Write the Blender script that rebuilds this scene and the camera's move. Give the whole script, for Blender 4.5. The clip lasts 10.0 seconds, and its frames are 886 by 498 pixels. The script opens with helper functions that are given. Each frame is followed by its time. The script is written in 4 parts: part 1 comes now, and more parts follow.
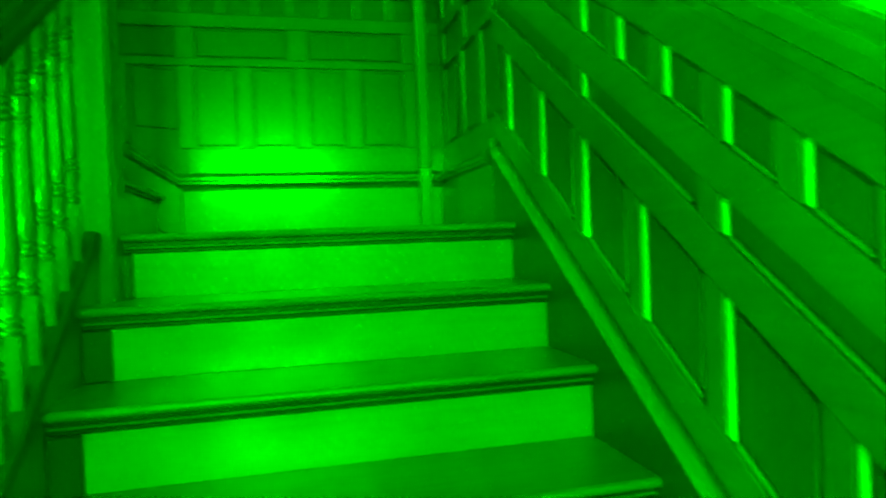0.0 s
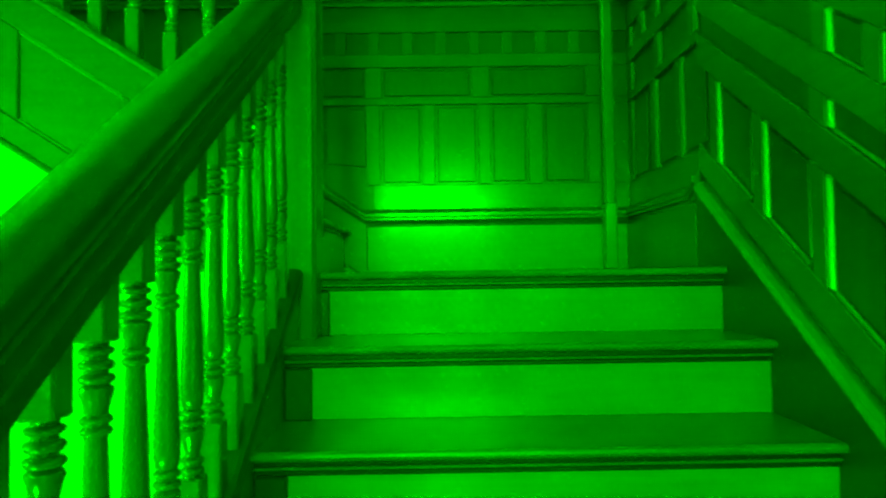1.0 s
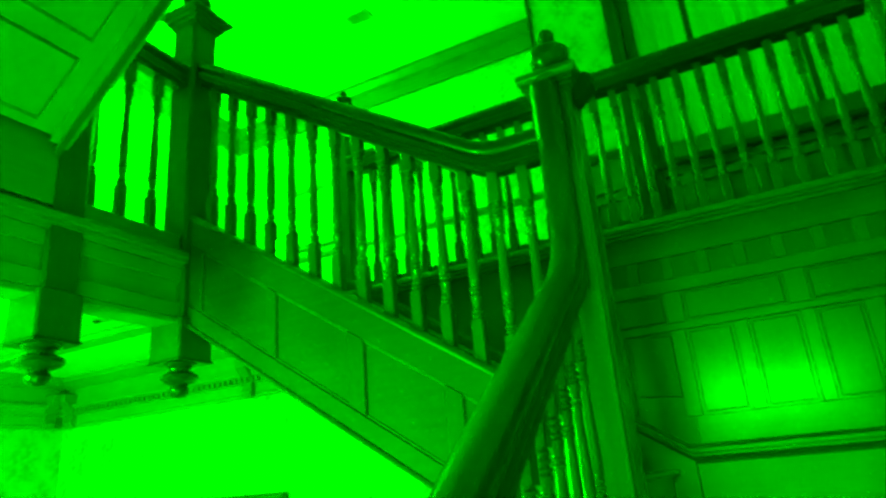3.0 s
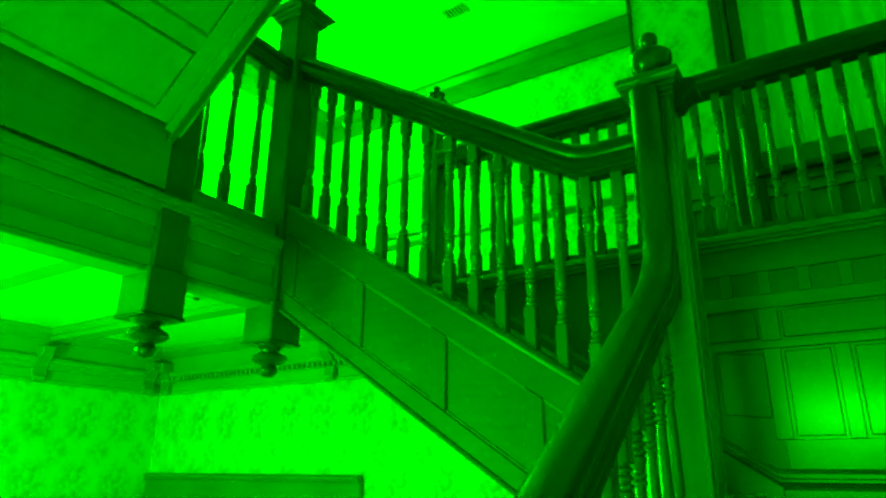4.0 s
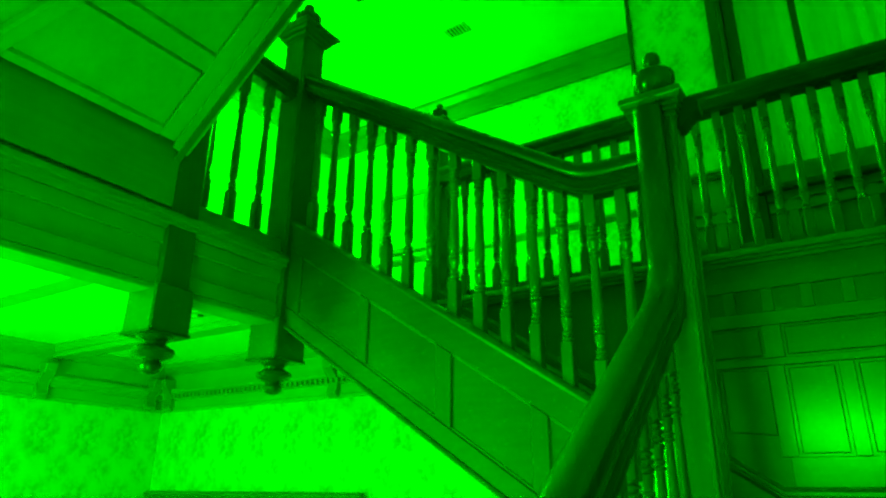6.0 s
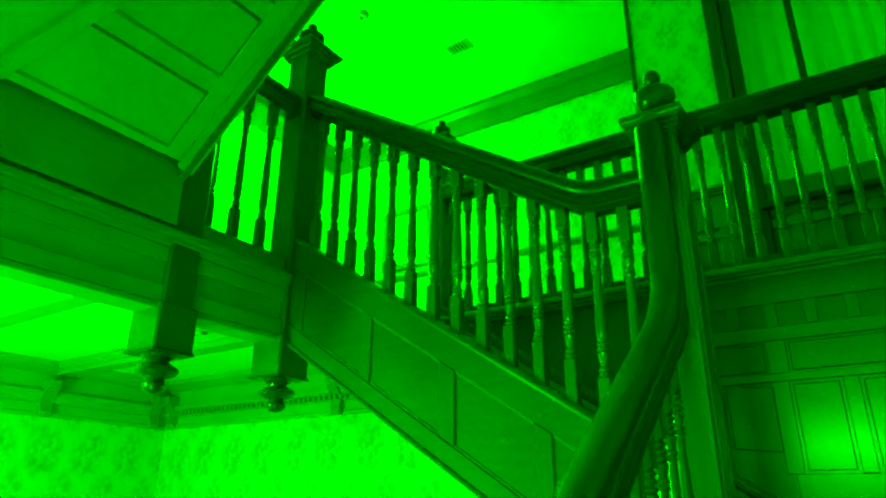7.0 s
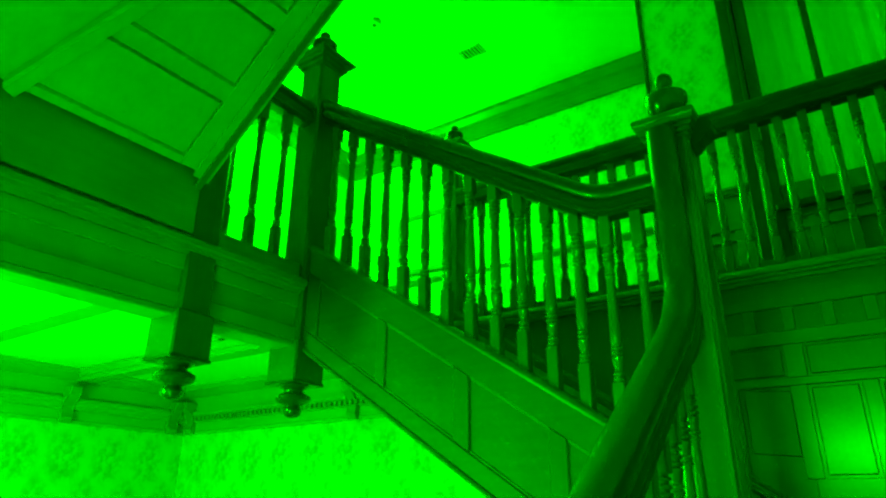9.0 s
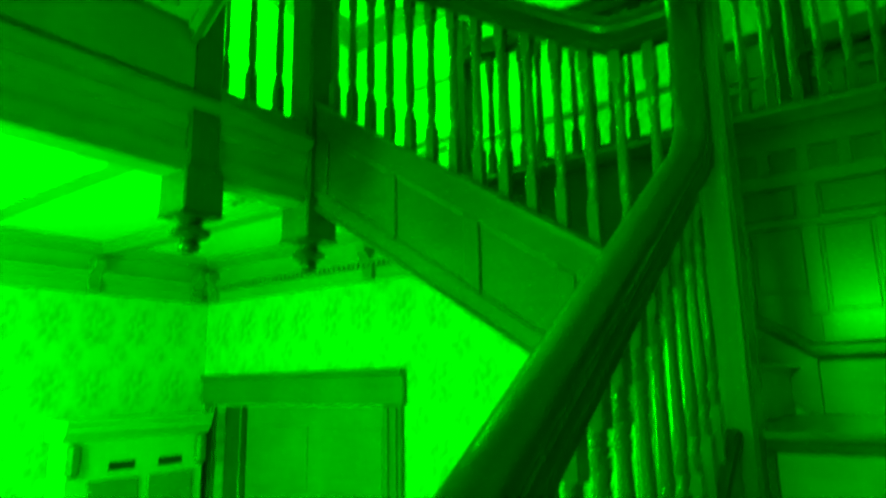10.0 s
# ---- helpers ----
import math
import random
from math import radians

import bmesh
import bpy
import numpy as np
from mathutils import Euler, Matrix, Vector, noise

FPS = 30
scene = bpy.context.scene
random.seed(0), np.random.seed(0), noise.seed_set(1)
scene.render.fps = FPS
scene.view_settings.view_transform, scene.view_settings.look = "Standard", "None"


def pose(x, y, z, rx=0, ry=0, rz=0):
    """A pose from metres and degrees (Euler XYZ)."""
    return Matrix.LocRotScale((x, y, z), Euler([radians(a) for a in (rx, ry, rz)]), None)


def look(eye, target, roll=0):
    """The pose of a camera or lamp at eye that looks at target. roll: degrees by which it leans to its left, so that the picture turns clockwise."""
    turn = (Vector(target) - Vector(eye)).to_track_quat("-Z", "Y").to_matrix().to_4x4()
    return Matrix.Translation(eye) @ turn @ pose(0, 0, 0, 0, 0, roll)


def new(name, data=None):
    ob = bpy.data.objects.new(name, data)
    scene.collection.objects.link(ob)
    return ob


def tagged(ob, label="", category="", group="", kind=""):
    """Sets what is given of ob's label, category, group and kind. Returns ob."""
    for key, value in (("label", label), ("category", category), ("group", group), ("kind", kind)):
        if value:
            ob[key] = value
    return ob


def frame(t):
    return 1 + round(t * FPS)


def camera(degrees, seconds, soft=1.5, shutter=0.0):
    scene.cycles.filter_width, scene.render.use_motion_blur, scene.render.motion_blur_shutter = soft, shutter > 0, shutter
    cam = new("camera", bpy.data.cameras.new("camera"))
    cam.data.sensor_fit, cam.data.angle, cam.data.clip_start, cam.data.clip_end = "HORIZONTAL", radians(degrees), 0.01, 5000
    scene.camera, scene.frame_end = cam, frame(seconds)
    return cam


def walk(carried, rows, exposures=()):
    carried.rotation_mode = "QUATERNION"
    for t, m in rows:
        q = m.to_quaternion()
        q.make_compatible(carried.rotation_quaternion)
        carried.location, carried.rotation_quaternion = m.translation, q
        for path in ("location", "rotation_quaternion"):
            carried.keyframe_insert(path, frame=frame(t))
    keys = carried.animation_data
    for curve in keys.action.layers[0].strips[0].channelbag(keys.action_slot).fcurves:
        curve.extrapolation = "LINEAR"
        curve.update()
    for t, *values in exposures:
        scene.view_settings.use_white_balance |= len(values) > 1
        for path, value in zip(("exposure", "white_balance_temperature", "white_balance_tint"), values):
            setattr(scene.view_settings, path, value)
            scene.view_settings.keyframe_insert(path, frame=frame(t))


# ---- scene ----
cam = camera(67.9, 10.0, 2.2, 0.5)
PATH = [
    (0, (1.464, 2.069, 1.570), (1.936, 4.012, 1.536), -2.16),
    (0.5, (1.422, 2.125, 1.599), (1.600, 4.117, 1.636), -2.01),
    (1, (1.368, 2.181, 1.608), (1.383, 4.180, 1.677), -0.84),
    (1.5, (1.331, 2.210, 1.611), (1.232, 4.207, 1.644), -0.45),
    (2, (1.345, 2.224, 1.668), (1.073, 4.201, 1.792), -4.01),
    (2.5, (1.421, 2.191, 1.752), (0.798, 4.031, 2.226), -7.20),
    (2.7, (1.418, 2.165, 1.785), (0.735, 3.955, 2.360), -7.9),
    (3, (1.413, 2.153, 1.823), (0.601, 3.857, 2.484), -5.13),
    (3.2, (1.415, 2.138, 1.855), (0.540, 3.814, 2.506), -3.14),
    (4.3, (1.39, 2.117, 1.84), (0.346, 3.691, 2.497), 0.8),
    (4.5, (1.378, 2.110, 1.838), (0.338, 3.683, 2.504), 0.76),
    (5, (1.396, 2.112, 1.841), (0.366, 3.69, 2.513), 0.6),
    (6.5, (1.399, 2.098, 1.848), (0.383, 3.668, 2.556), 0.61),
    (7, (1.406, 2.095, 1.855), (0.385, 3.652, 2.585), 0.4),
    (7.5, (1.405, 2.088, 1.86), (0.384, 3.636, 2.609), 0.4),
    (8, (1.406, 2.084, 1.86), (0.379, 3.627, 2.612), 0.4),
    (8.5, (1.41, 2.087, 1.858), (0.373, 3.625, 2.605), 0.3),
    (9, (1.417, 2.091, 1.856), (0.36, 3.619, 2.598), 0.4),
    (9.5, (1.421, 2.105, 1.849), (0.353, 3.637, 2.566), 0.19),
    (9.7, (1.436, 2.128, 1.832), (0.335, 3.681, 2.452), -0.6),
    (9.8, (1.434, 2.142, 1.800), (0.316, 3.709, 2.344), -1.05),
    (9.9, (1.424, 2.142, 1.780), (0.290, 3.722, 2.250), -1.2),
    (10, (1.410, 2.136, 1.743), (0.257, 3.720, 2.145), -1.08),
]
walk(cam, [(t, look(eye, target, roll)) for t, eye, target, roll in PATH], [(0, 1.16), (0.5, 0.86), (1.7, 0.68), (2.5, 0.70), (3.2, 0.38), (4.3, 0.10), (9.5, 0.08), (10, 0.02)])

# ---- world and lights: a green-lit old house at night ----
GREEN = (0.0, 1.0, 0.0)
world = bpy.data.worlds.new("night")
scene.world = world
world.use_nodes = True
world.node_tree.nodes["Background"].inputs[0].default_value = (*GREEN, 1)
world.node_tree.nodes["Background"].inputs[1].default_value = 0.03
scene.view_settings.exposure = 0.0


def lamp(name, kind, where, watts, radius=0.1, aim=None, cone=60, blend=1.0):
    data = bpy.data.lights.new(name, kind)
    data.energy, data.color = watts, GREEN
    data.shadow_soft_size = radius
    ob = new(name, data)
    ob.matrix_world = look(where, aim) if aim else pose(*where)
    if kind == "SPOT":
        data.spot_size, data.spot_blend = radians(cone), blend
    return ob


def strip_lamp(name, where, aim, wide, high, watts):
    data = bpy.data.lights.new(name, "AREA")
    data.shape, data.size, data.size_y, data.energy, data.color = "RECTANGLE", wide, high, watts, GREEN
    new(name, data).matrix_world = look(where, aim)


lamp("hall_light", "POINT", (-1.4, 2.05, 1.6), 255, 0.18)
lamp("upper_room_light", "POINT", (-2.3, 5.5, 4.5), 110, 0.2)
lamp("upper_hall_light", "POINT", (-2.5, 4.35, 4.75), 180, 0.2)
# no lamp stands here; an unseen fill that lights the soffit from below
lamp("soffit_fill_light", "POINT", (0.25, 1.8, 0.3), 120, 0.15)
# unseen strip behind the camera, added for the glow on landing and risers
strip_lamp("unseen_rear_light", (1.3, -2.3, 2.58), (1.4, 3.0, 2.15), 1.65, 0.16, 215)
# added fill behind the drawn curtains, so the thin cloth looks brighter
strip_lamp("curtain_fill_light", (1.8, 6.40, 4.3), (1.8, 5.0, 4.3), 1.4, 1.5, 7.5)


# ---- materials ----
def material(name, rough=0.5, metal=0.0):
    m = bpy.data.materials.new(name)
    m.use_nodes = True
    n, l = m.node_tree.nodes, m.node_tree.links
    b = n["Principled BSDF"]
    b.inputs["Roughness"].default_value, b.inputs["Metallic"].default_value = rough, metal
    return m, n, l, b


def math_node(n, l, op, a, b=None):
    q = n.new("ShaderNodeMath")
    q.operation = op
    for k, v in enumerate((a, b)):
        if v is None:
            continue
        if isinstance(v, (int, float)):
            q.inputs[k].default_value = v
        else:
            l.new(v, q.inputs[k])
    return q.outputs[0]


def ramp(n, l, fac, stops):
    r = n.new("ShaderNodeValToRGB")
    els = r.color_ramp.elements
    els[0].position, els[0].color = stops[0][0], (*stops[0][1], 1)
    els[1].position, els[1].color = stops[-1][0], (*stops[-1][1], 1)
    for p, c in stops[1:-1]:
        e = els.new(p)
        e.color = (*c, 1)
    l.new(fac, r.inputs[0])
    return r.outputs[0]


def noise_node(n, l, vec, scale, detail=4.0, rough=0.55):
    q = n.new("ShaderNodeTexNoise")
    q.inputs["Scale"].default_value, q.inputs["Detail"].default_value, q.inputs["Roughness"].default_value = scale, detail, rough
    l.new(vec, q.inputs["Vector"])
    return q.outputs["Fac"]


def coords(n, l, scale=(1, 1, 1), rot=(0, 0, 0)):
    g = n.new("ShaderNodeNewGeometry")
    mp = n.new("ShaderNodeMapping")
    mp.inputs["Scale"].default_value = scale
    mp.inputs["Rotation"].default_value = rot
    l.new(g.outputs["Position"], mp.inputs["Vector"])
    return mp.outputs[0]


def bump(n, l, b, height, strength=0.2, distance=0.004):
    q = n.new("ShaderNodeBump")
    q.inputs["Strength"].default_value, q.inputs["Distance"].default_value = strength, distance
    l.new(height, q.inputs["Height"])
    l.new(q.outputs[0], b.inputs["Normal"])


def wood(name, light, dark, rough=0.3, grain=(60, 60, 4), coat=0.3, strength=0.06):
    """Varnished timber, its grain along the axis with the small scale."""
    m, n, l, b = material(name, rough)
    v = coords(n, l, grain)
    fine = noise_node(n, l, v, 1.0, 6, 0.65)
    v2 = coords(n, l, (2.3, 2.3, 1.7))
    broad = noise_node(n, l, v2, 1.4, 3, 0.5)
    mix = math_node(n, l, "ADD", math_node(n, l, "MULTIPLY", fine, 0.42), math_node(n, l, "MULTIPLY", broad, 0.58))
    info = n.new("ShaderNodeObjectInfo")
    mix = math_node(n, l, "ADD", mix, math_node(n, l, "MULTIPLY", math_node(n, l, "SUBTRACT", info.outputs["Random"], 0.5), 0.10))
    l.new(ramp(n, l, mix, [(0.26, dark), (0.5, tuple((a + c) / 2 for a, c in zip(light, dark))), (0.76, light)]), b.inputs["Base Color"])
    rr = n.new("ShaderNodeMapRange")
    rr.inputs["To Min"].default_value, rr.inputs["To Max"].default_value = rough - 0.05, rough + 0.09
    l.new(noise_node(n, l, coords(n, l, (7, 7, 7)), 1.0, 4), rr.inputs["Value"])
    l.new(rr.outputs[0], b.inputs["Roughness"])
    b.inputs["Coat Weight"].default_value, b.inputs["Coat Roughness"].default_value = coat, 0.16
    bump(n, l, b, fine, strength, 0.002)
    return m


OAK_L, OAK_D = (0.34, 0.20, 0.10), (0.20, 0.105, 0.05)
beam_oak = wood("beam_oak", (0.50, 0.31, 0.17), (0.34, 0.20, 0.10), 0.34, (60, 4, 60))
newel_oak = wood("newel_oak", (0.25, 0.14, 0.07), (0.15, 0.078, 0.037), 0.3)
oak_upright = wood("oak_upright", OAK_L, OAK_D, 0.34)
DARK_L, DARK_D = (0.22, 0.12, 0.06), (0.12, 0.06, 0.028)
dark_upright = wood("dark_oak_upright", DARK_L, DARK_D, 0.3)
dark_x = wood("dark_oak_along_x", DARK_L, DARK_D, 0.3, (4, 60, 60))
dark_y = wood("dark_oak_along_y", DARK_L, DARK_D, 0.3, (60, 4, 60))
oak_x = wood("oak_along_x", OAK_L, OAK_D, 0.34, (4, 60, 60))
oak_y = wood("oak_along_y", OAK_L, OAK_D, 0.34, (60, 4, 60))
oak_panel = wood("oak_panel", (0.145, 0.078, 0.037), (0.085, 0.043, 0.02), 0.3, (42, 42, 3))
dark_turned = wood("dark_turned_oak", (0.12, 0.06, 0.028), (0.07, 0.034, 0.015), 0.2, (50, 50, 5), 0.8)
# near-black for strips that paint shadow gaps under nosings and base cap
shadow_gap_wood = wood("shadow_gap_black", (0.028, 0.014, 0.007), (0.018, 0.009, 0.004), 0.45, (3, 40, 40), 0.1, 0.0)
cornice_oak = wood("cornice_oak", (0.54, 0.41, 0.25), (0.41, 0.30, 0.17), 0.4, (4, 4, 40), 0.25)
rail_x = wood("dark_rail_x", (0.080, 0.039, 0.018), (0.070, 0.034, 0.015), 0.32, (2, 30, 30), 0.3, 0.0)
rail_y = wood("dark_rail_y", (0.080, 0.039, 0.018), (0.070, 0.034, 0.015), 0.32, (30, 2, 30), 0.3, 0.0)
turned = wood("turned_oak", (0.29, 0.155, 0.075), (0.17, 0.088, 0.04), 0.14, (70, 70, 5), 0.8)
tread_wood = wood("worn_tread", (0.34, 0.19, 0.10), (0.17, 0.085, 0.04), 0.3, (4, 60, 60), 0.3, 0.18)
riser_wood = wood("riser_oak", (0.44, 0.28, 0.155), (0.26, 0.16, 0.085), 0.34, (4, 40, 40), 0.4)
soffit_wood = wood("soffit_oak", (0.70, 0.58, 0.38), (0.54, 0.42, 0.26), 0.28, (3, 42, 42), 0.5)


def plaster(name, col):
    m, n, l, b = material(name, 0.85)
    f = noise_node(n, l, coords(n, l, (1.1, 1.1, 1.1)), 1.0, 4)
    g = noise_node(n, l, coords(n, l, (90, 90, 90)), 1.0, 3)
    l.new(ramp(n, l, f, [(0.3, tuple(c * 0.93 for c in col)), (0.7, col)]), b.inputs["Base Color"])
    bump(n, l, b, g, 0.12, 0.002)
    return m


ceiling_paint = plaster("ceiling_paint", (0.82, 0.81, 0.76))


def wallpaper(name, along, pale, deep, cell=0.27, drop=0.39):
    """Pale paper with rows of leafy sprigs and smaller sprigs between; along: the axis that runs along the wall."""
    m, n, l, b = material(name, 0.7)
    g = n.new("ShaderNodeNewGeometry")
    sep = n.new("ShaderNodeSeparateXYZ")
    l.new(g.outputs["Position"], sep.inputs[0])
    sway = math_node(n, l, "MULTIPLY", math_node(n, l, "SUBTRACT", noise_node(n, l, coords(n, l, (30, 30, 30)), 1.0, 2), 0.5), 0.10)
    u = math_node(n, l, "ADD", math_node(n, l, "DIVIDE", sep.outputs[along], cell), sway)
    v = math_node(n, l, "ADD", math_node(n, l, "DIVIDE", sep.outputs["Z"], drop), sway)

    def sprig(shift, sizes, grain, low, high):
        cu = math_node(n, l, "SUBTRACT", math_node(n, l, "FRACT", math_node(n, l, "ADD", u, shift)), 0.5)
        cv = math_node(n, l, "SUBTRACT", math_node(n, l, "FRACT", math_node(n, l, "ADD", v, shift)), 0.5)
        comb = n.new("ShaderNodeCombineXYZ")
        l.new(cu, comb.inputs[0])
        l.new(math_node(n, l, "MULTIPLY", cv, 1.4), comb.inputs[1])
        comb.inputs[2].default_value = 3.7 + shift
        leaf = noise_node(n, l, comb.outputs[0], grain, 4, 0.62)
        d = math_node(n, l, "SQRT", math_node(n, l, "ADD", math_node(n, l, "POWER", math_node(n, l, "MULTIPLY", cu, sizes[0]), 2.0), math_node(n, l, "POWER", math_node(n, l, "MULTIPLY", cv, sizes[1]), 2.0)))
        near = n.new("ShaderNodeMapRange")
        near.inputs["From Min"].default_value, near.inputs["From Max"].default_value = 1.0, 0.45
        l.new(d, near.inputs["Value"])
        spray = n.new("ShaderNodeMapRange")
        spray.inputs["From Min"].default_value, spray.inputs["From Max"].default_value = low, high
        l.new(leaf, spray.inputs["Value"])
        return math_node(n, l, "MULTIPLY", near.outputs[0], spray.outputs[0]), leaf

    main, leaf = sprig(0.0, (2.1, 2.2), 7.0, 0.42, 0.62)
    small, _ = sprig(0.5, (3.6, 4.2), 8.0, 0.38, 0.60)
    trail = n.new("ShaderNodeMapRange")
    trail.inputs["From Min"].default_value, trail.inputs["From Max"].default_value = 0.50, 0.74
    l.new(noise_node(n, l, coords(n, l, (15, 15, 9)), 1.0, 5, 0.65), trail.inputs["Value"])
    motif = math_node(n, l, "ADD", math_node(n, l, "ADD", math_node(n, l, "MULTIPLY", main, 0.8), math_node(n, l, "MULTIPLY", small, 0.6)), math_node(n, l, "MULTIPLY", trail.outputs[0], 0.48))
    l.new(ramp(n, l, motif, [(0.02, pale), (0.4, tuple(0.55 * a + 0.45 * c for a, c in zip(pale, deep))), (0.95, deep)]), b.inputs["Base Color"])
    bump(n, l, b, leaf, 0.06, 0.001)
    return m


PAPER, SPRIG = (0.66, 0.58, 0.40), (0.38, 0.32, 0.21)
paper_x = wallpaper("sprig_wallpaper_x", "X", PAPER, SPRIG)
paper_y = wallpaper("sprig_wallpaper_y", "Y", PAPER, SPRIG)


def cloth(name, col):
    m, n, l, b = material(name, 0.9)
    f = noise_node(n, l, coords(n, l, (14, 14, 1.2)), 1.0, 4)
    l.new(ramp(n, l, f, [(0.3, tuple(c * 0.85 for c in col)), (0.7, col)]), b.inputs["Base Color"])
    bump(n, l, b, noise_node(n, l, coords(n, l, (400, 400, 400)), 1.0, 2), 0.2, 0.001)
    thin = n.new("ShaderNodeBsdfTranslucent")
    thin.inputs[0].default_value = (*col, 1)
    blend = n.new("ShaderNodeMixShader")
    blend.inputs[0].default_value = 0.4
    l.new(b.outputs[0], blend.inputs[1])
    l.new(thin.outputs[0], blend.inputs[2])
    l.new(blend.outputs[0], n["Material Output"].inputs[0])
    return m


curtain_cloth = cloth("linen_curtain", (0.8, 0.76, 0.62))
metal_white = material("painted_grille", 0.5)[0]
metal_white.node_tree.nodes["Principled BSDF"].inputs["Base Color"].default_value = (0.45, 0.44, 0.4, 1)
dark_slot = material("dark_slot", 0.8)[0]
dark_slot.node_tree.nodes["Principled BSDF"].inputs["Base Color"].default_value = (0.03, 0.025, 0.02, 1)
glow = bpy.data.materials.new("lit_globe")
glow.use_nodes = True
glow.node_tree.nodes["Principled BSDF"].inputs["Emission Color"].default_value = (*GREEN, 1)
glow.node_tree.nodes["Principled BSDF"].inputs["Emission Strength"].default_value = 60.0


# ---- building helpers ----
def thing(name, where=(0, 0, 0), label="", category="", group="", kind=""):
    ob = new(name)
    ob.location = where
    ob.empty_display_size = 0.1
    return tagged(ob, label, category, group, kind)


def finish(name, bm, mat, smooth=False):
    me = bpy.data.meshes.new(name)
    bmesh.ops.recalc_face_normals(bm, faces=bm.faces)
    bm.to_mesh(me)
    bm.free()
    me.materials.append(mat)
    if smooth:
        me.polygons.foreach_set("use_smooth", [True] * len(me.polygons))
        me.set_sharp_from_angle(angle=radians(38))
    return me


def origin_of(ob):
    at = Vector(ob.location)
    if ob.parent:
        at = at + origin_of(ob.parent)
    return at


def part(name, bm, mat, parent, label="", smooth=False):
    ob = new(name, finish(name, bm, mat, smooth))
    ob.parent = parent
    ob.location = -origin_of(parent)
    return tagged(ob, label)


def placed(name, mesh, parent, at):
    ob = new(name, mesh)
    ob.parent = parent
    ob.location = Vector(at) - origin_of(parent)
    return ob


def whole(name, bm, mat, label, category, kind="", smooth=False):
    return tagged(new(name, finish(name, bm, mat, smooth)), label, category, kind=kind)


def box(lo, hi, bev=0.004, shear=None, bm=None):
    """A block with eased edges. shear: (axis, slope, origin) lifts z along that axis."""
    b = bmesh.new()
    r = bmesh.ops.create_cube(b, size=1.0)
    for v in r["verts"]:
        v.co = Vector([lo[i] + (v.co[i] + 0.5) * (hi[i] - lo[i]) for i in range(3)])
    if bev:
        bmesh.ops.bevel(b, geom=list(b.edges), offset=min(bev, 0.45 * min(hi[i] - lo[i] for i in range(3))), segments=1, affect="EDGES")
    if shear:
        a, k, o = shear
        for v in b.verts:
            v.co.z += k * (v.co[a] - o)
    if bm is None:
        return b
    me = bpy.data.meshes.new("tmp")
    b.to_mesh(me)
    b.free()
    bm.from_mesh(me)
    bpy.data.meshes.remove(me)
    return bm


def lathe(profile, segs=14, at=(0, 0, 0), bm=None):
    """A turned form about a vertical axis, from (radius, height) pairs."""
    bm = bm or bmesh.new()
    rings = []
    for r, z in profile:
        rings.append([bm.verts.new((at[0] + r * math.cos(2 * math.pi * k / segs), at[1] + r * math.sin(2 * math.pi * k / segs), at[2] + z)) for k in range(segs)])
    for a, c in zip(rings, rings[1:]):
        for k in range(segs):
            bm.faces.new((a[k], a[(k + 1) % segs], c[(k + 1) % segs], c[k]))
    bm.faces.new(rings[0][::-1])
    bm.faces.new(rings[-1])
    return bm


def sweep(path, profile, side, bm=None):
    """A moulding: the closed profile of (across, up) pairs carried along the path, upright."""
    bm = bm or bmesh.new()
    side = Vector(side)
    rings = [[bm.verts.new(Vector(p) + side * u + Vector((0, 0, v))) for u, v in profile] for p in path]
    k = len(profile)
    for a, c in zip(rings, rings[1:]):
        for i in range(k):
            bm.faces.new((a[i], a[(i + 1) % k], c[(i + 1) % k], c[i]))
    bm.faces.new(rings[0])
    bm.faces.new(rings[-1][::-1])
    return bm


def prism(outline, y0, y1):
    """An upright board with the given (x, z) outline."""
    bm = bmesh.new()
    rows = [[bm.verts.new((x, y, z)) for x, z in outline] for y in (y0, y1)]
    k = len(outline)
    for i in range(k):
        bm.faces.new((rows[0][i], rows[0][(i + 1) % k], rows[1][(i + 1) % k], rows[1][i]))
    bm.faces.new(rows[0])
    bm.faces.new(rows[1][::-1])
    return bm


def sloped_plate(corners, z0, z1, shear):
    """A plate with an (x, y) outline that lies in a sloping plane."""
    bm = bmesh.new()
    a, k, o = shear
    rows = [[bm.verts.new((x, y, z + k * ((x, y)[a] - o))) for x, y in corners] for z in (z0, z1)]
    n = len(corners)
    for i in range(n):
        bm.faces.new((rows[0][i], rows[0][(i + 1) % n], rows[1][(i + 1) % n], rows[1][i]))
    bm.faces.new(rows[0])
    bm.faces.new(rows[1][::-1])
    return bm


def mirrored(half):
    return half + [(-u, v) for u, v in reversed(half)]


# height 0 is the crown of the handrail
HANDRAIL = mirrored([(0.010, 0.0), (0.022, -0.003), (0.033, -0.010), (0.041, -0.020), (0.046, -0.034), (0.046, -0.046), (0.042, -0.056), (0.036, -0.062), (0.036, -0.070), (0.041, -0.074),
                     (0.043, -0.088), (0.041, -0.100), (0.044, -0.104), (0.044, -0.112), (0.038, -0.117), (0.022, -0.119), (0.022, -0.124)])
# a base or cap moulding that stands off a wall towards +across
CAP = [(0, 0), (0.012, 0), (0.016, 0.012), (0.026, 0.016), (0.026, 0.026), (0.034, 0.030), (0.034, 0.044), (0.028, 0.050), (0.018, 0.052), (0.012, 0.062), (0, 0.062)]
NOSING = [(0, 0.008), (0.024, 0.008), (0.030, 0.012), (0.032, 0.018), (0.030, 0.024), (0.024, 0.0282), (0, 0.0282)]

